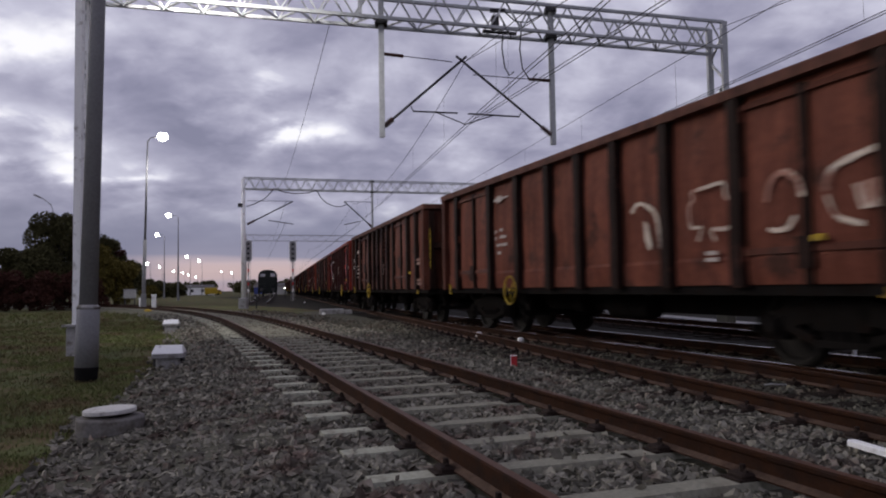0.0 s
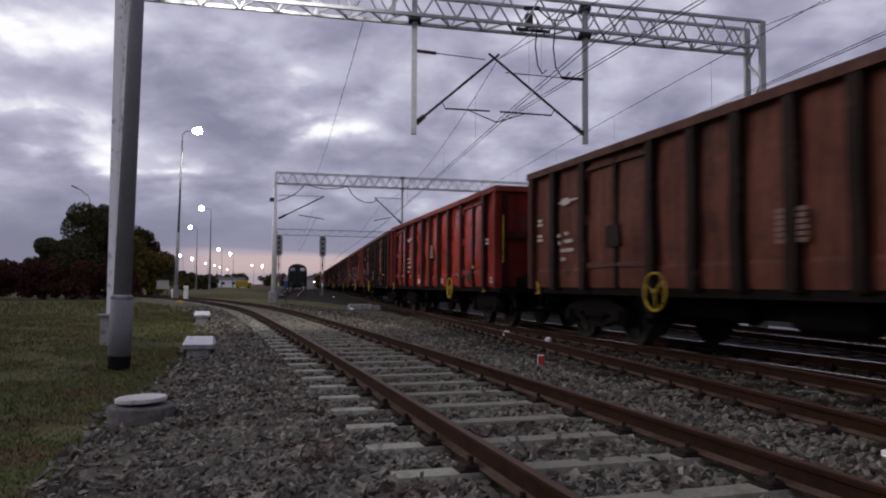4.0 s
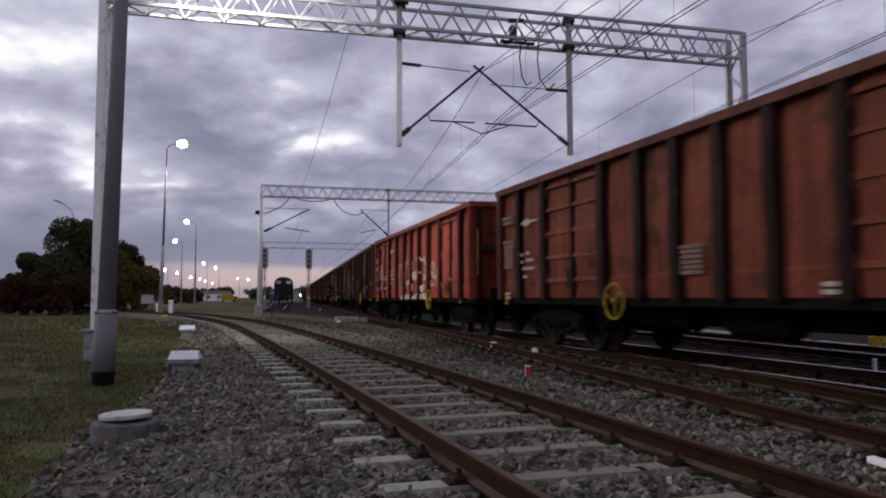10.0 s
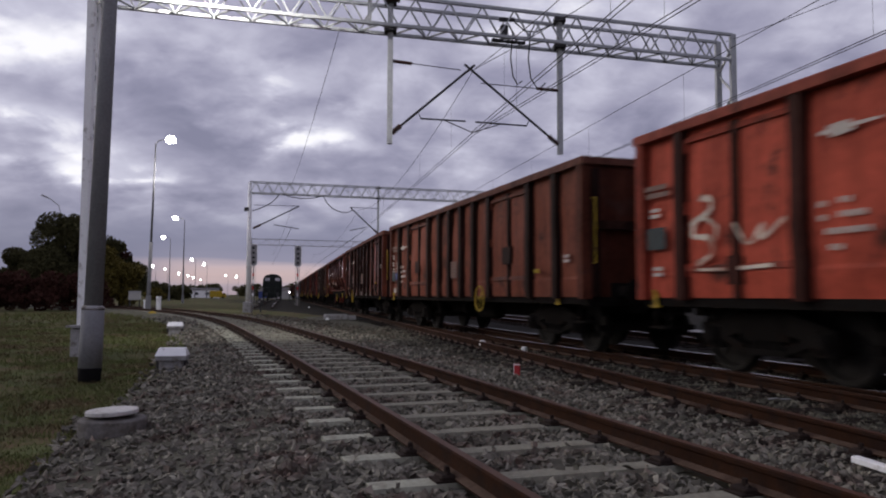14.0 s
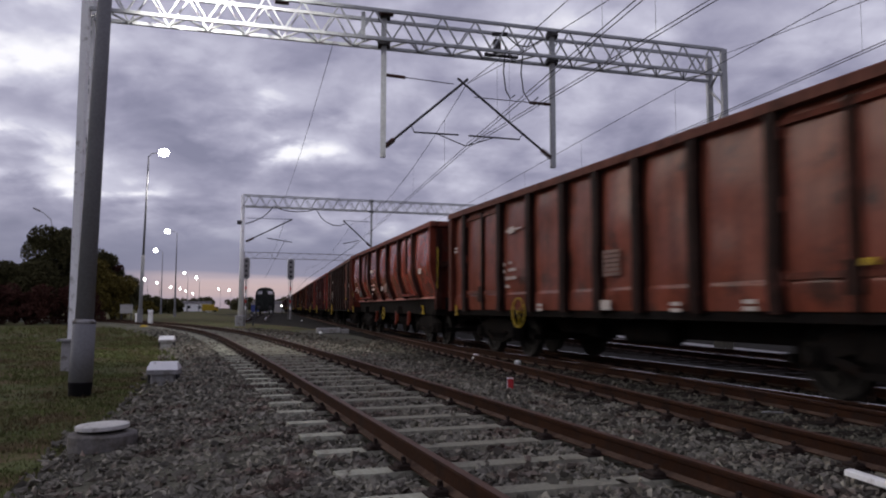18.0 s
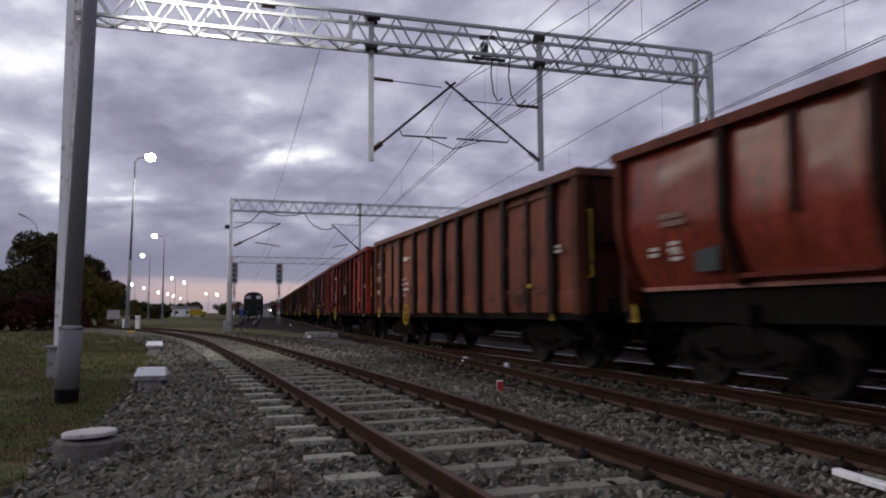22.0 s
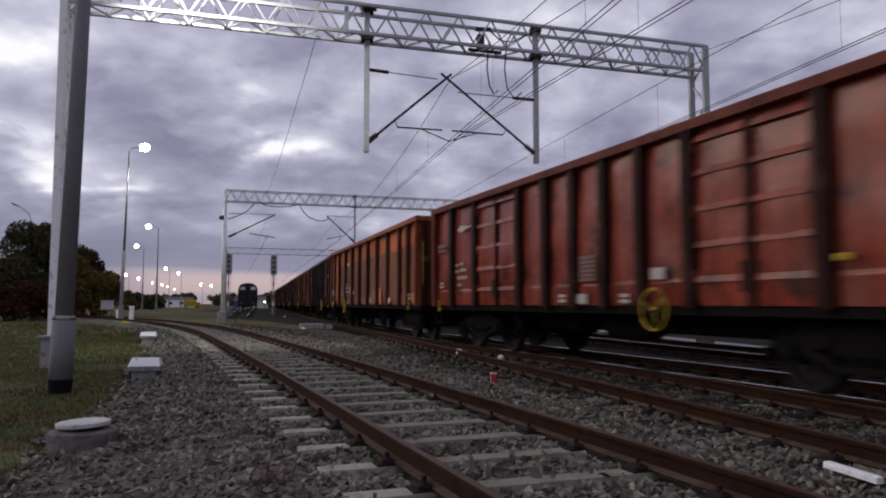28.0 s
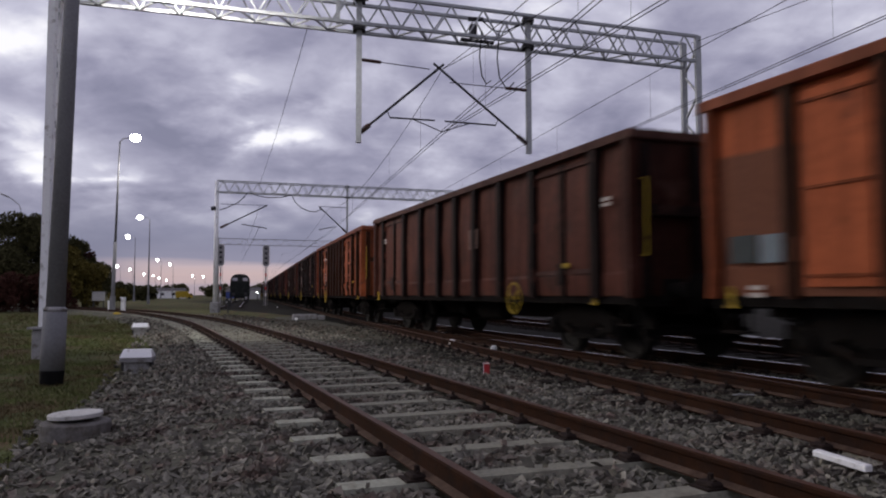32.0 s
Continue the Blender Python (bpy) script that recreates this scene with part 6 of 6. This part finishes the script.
shed(-94.0, 300, 14, 7, 3.0, 10, "boxwhite", "long low white shed far along the yard")
shed(-66.0, 300, 9, 6, 2.6, 10, "blue", "blue sheet-metal shed far along the yard")
shed(-72.5, 330, 8, 6, 3.6, 10, "wall", "grey rendered hut far along the yard")
shed(-49.0, 240, 6, 6, 2.8, 10, "wall", "grey hut beside the far tracks")
van = thing("work_van", pose(-76.2, 260, -0.42, rz=15), "yellow work van parked far along the yard", "van")
part("body", Shape().box((0, 0, 1.5), (4.2, 2.2, 2.2), bevel=0.2), "yellow", van)
part("cab", Shape().box((2.7, 0, 1.1), (1.4, 2.1, 1.5), bevel=0.2), "yellow", van)
part("windscreen", Shape().box((2.9, -1.06, 1.5), (0.7, 0.04, 0.5)), "glass", van)
for x in (-1.3, 2.4):
    part("wheel", Shape().lathe((x, -1.1, 0.4), (0, 1, 0), [(0.1, 0), (0.4, 0.02), (0.4, 2.18), (0.1, 2.2)], 14), "tar", van)


# ---- grass and stones ----
def stones():
    """Crushed stone over the bed, dense near by, sparse far off."""
    r = np.random.default_rng(11)
    base = np.array([(-0.7, -0.6, -0.5), (0.75, -0.55, -0.5), (0.6, 0.7, -0.5), (-0.6, 0.6, -0.45), (-0.5, -0.45, 0.55), (0.6, -0.35, 0.4), (0.35, 0.55, 0.6), (-0.65, 0.4, 0.35)])
    tri = np.array([(0, 2, 1), (0, 3, 2), (4, 5, 6), (4, 6, 7), (0, 1, 5), (0, 5, 4), (1, 2, 6), (1, 6, 5), (2, 3, 7), (2, 7, 6), (3, 0, 4), (3, 4, 7)])
    P, Z, trainside = [], [], []
    for s0, s1, n0, n1, dens, size in ((-9.0, 1.5, -3.4, 5.0, 230, 0.042), (1.5, 6.5, -3.5, 4.6, 760, 0.037), (6.5, 11, -3.5, 6.0, 520, 0.034), (11, 17, -3.2, 7.0, 300, 0.037), (17, 27, -2.8, 7.0, 110, 0.042), (27, 45, -2.4, 4.0, 24, 0.06)):
        k = int((s1 - s0) * (n1 - n0) * dens)
        s, n = r.uniform(s0, s1, k), r.uniform(n0, n1, k)
        for a, b in zip(s, n):
            edge = -2.2 + min(0.6, 0.06 * max(a - 9, 0))
            if b < edge and r.random() < (edge - b) * (0.45 if a < 10 else 0.8):
                continue
            x, y, h = siding_path(a, b)
            z = bed_height(b, a)
            mid = abs(((a - 0.13 + 25) / 0.813 + 0.5) % 1 - 0.5) * 0.813 < 0.118
            if abs(b) < 1.34 and mid:
                if r.random() < 0.988:
                    continue
                z += 0.06
            elif abs(b) < 1.38:
                z += 0.005
            if abs(b + 0.735) < 0.08 or abs(b - 0.81) < 0.08:
                continue
            # stones near the train take the colour with its shade in it
            trainside.append(b + 0.5 * noise.noise(Vector((x * 0.8, y * 0.8, 2))) > 2.5)
            P.append((x, y, z + r.uniform(-0.014, 0.022)))
            Z.append(size * (0.45 + 1.0 * r.random() ** 1.6))
    P, Z = np.array(P), np.array(Z)
    k = len(P)
    q = r.normal(size=(k, 4))
    q /= np.linalg.norm(q, axis=1)[:, None]
    w, x, y, z = q.T
    R = np.stack([1 - 2 * (y * y + z * z), 2 * (x * y - z * w), 2 * (x * z + y * w), 2 * (x * y + z * w), 1 - 2 * (x * x + z * z), 2 * (y * z - x * w), 2 * (x * z - y * w), 2 * (y * z + x * w), 1 - 2 * (x * x + y * y)], 1).reshape(k, 3, 3)
    b = base[None] * r.uniform(0.6, 1.3, (k, 8, 1)) * np.array([1.55, 1.05, 0.5])
    V = np.einsum("kij,kvj->kvi", R, b) * Z[:, None, None] * np.array([1, 1, 0.8]) + P[:, None]
    F = (tri[None] + 8 * np.arange(k)[:, None, None]).reshape(-1, 3)
    me = bpy.data.meshes.new("ballast_stones")
    me.vertices.add(k * 8)
    me.vertices.foreach_set("co", V.reshape(-1))
    me.loops.add(len(F) * 3)
    me.loops.foreach_set("vertex_index", F.reshape(-1))
    me.polygons.add(len(F))
    me.polygons.foreach_set("loop_start", np.arange(len(F)) * 3)
    me.polygons.foreach_set("use_smooth", np.zeros(len(F), dtype=bool))
    me.polygons.foreach_set("material_index", np.repeat(np.array(trainside, dtype=np.int32), len(tri)))
    me.update(calc_edges=True)
    me.materials.append(M["stone"])
    me.materials.append(M["darkstone"])
    tagged(new("ballast_stones", me), "loose grey and brown crushed ballast stones", "ballast", kind="stuff")


stones()


def grass():
    """Tufts of short grass on the verge."""
    r = np.random.default_rng(12)
    vs, fs = [], []
    for s0, s1, n0, n1, dens, hh in ((-8, 2, -8, -2.9, 260, 0.03), (2, 9, -9, -2.9, 620, 0.03), (9, 18, -12, -2.0, 330, 0.04), (18, 40, -16, -1.9, 90, 0.07), (40, 60, -18, -2, 8, 0.22)):
        k = int((s1 - s0) * (n1 - n0) * dens)
        for a, b in zip(r.uniform(s0, s1, k), r.uniform(n0, n1, k)):
            edge = -3.4 + min(1.15, 0.1 * max(a - 9, 0))
            if b > edge and r.random() < 0.45 + (b - edge) * 1.3:
                continue
            if noise.noise(Vector((a * 0.5, b * 0.5, 7))) < -0.15 and r.random() < 0.7:
                continue
            x, y, _ = siding_path(a, b)
            for _ in range(3):
                an, h, le = r.uniform(0, 6.28), hh * r.uniform(0.4, 1.5), r.uniform(-1.6, 1.6)
                w = 0.006 + 0.05 * hh
                cx, cy = x + r.normal() * 0.04, y + r.normal() * 0.04
                c, d = math.cos(an), math.sin(an)
                i = len(vs)
                vs += [(cx - c * w, cy - d * w, -0.43), (cx + c * w, cy + d * w, -0.43), (cx + d * h * le, cy - c * h * le, -0.42 + h)]
                fs.append((i, i + 1, i + 2))
    me = bpy.data.meshes.new("grass_tufts")
    me.from_pydata(vs, [], fs)
    me.materials.append(M["blade"])
    tagged(new("grass_tufts", me), "short dull green grass tufts on the verge", "grass", kind="stuff")


grass()

# ---- motions ----
def motions():
    span = [i * 0.5 for i in range(65)]
    for w, mid, half in WAGONS:
        rows = []
        for t in span:
            s = mid + S(t)
            x0, y0, _ = main_path(s - half)
            x1, y1, _ = main_path(s + half)
            rows.append((t, Matrix.Translation(((x0 + x1) / 2, (y0 + y1) / 2, 0)) @ Matrix.Rotation(math.atan2(x0 - x1, y1 - y0), 4, "Z")))
        walk(w, rows)
    fast = [i * 0.1 for i in range(321)]
    for ws, q in WHEELS:
        walk(ws, [(t, Matrix.Translation((0, q, WHEEL_R)) @ Matrix.Rotation(-S(t) / WHEEL_R, 4, "X")) for t in fast])


motions()
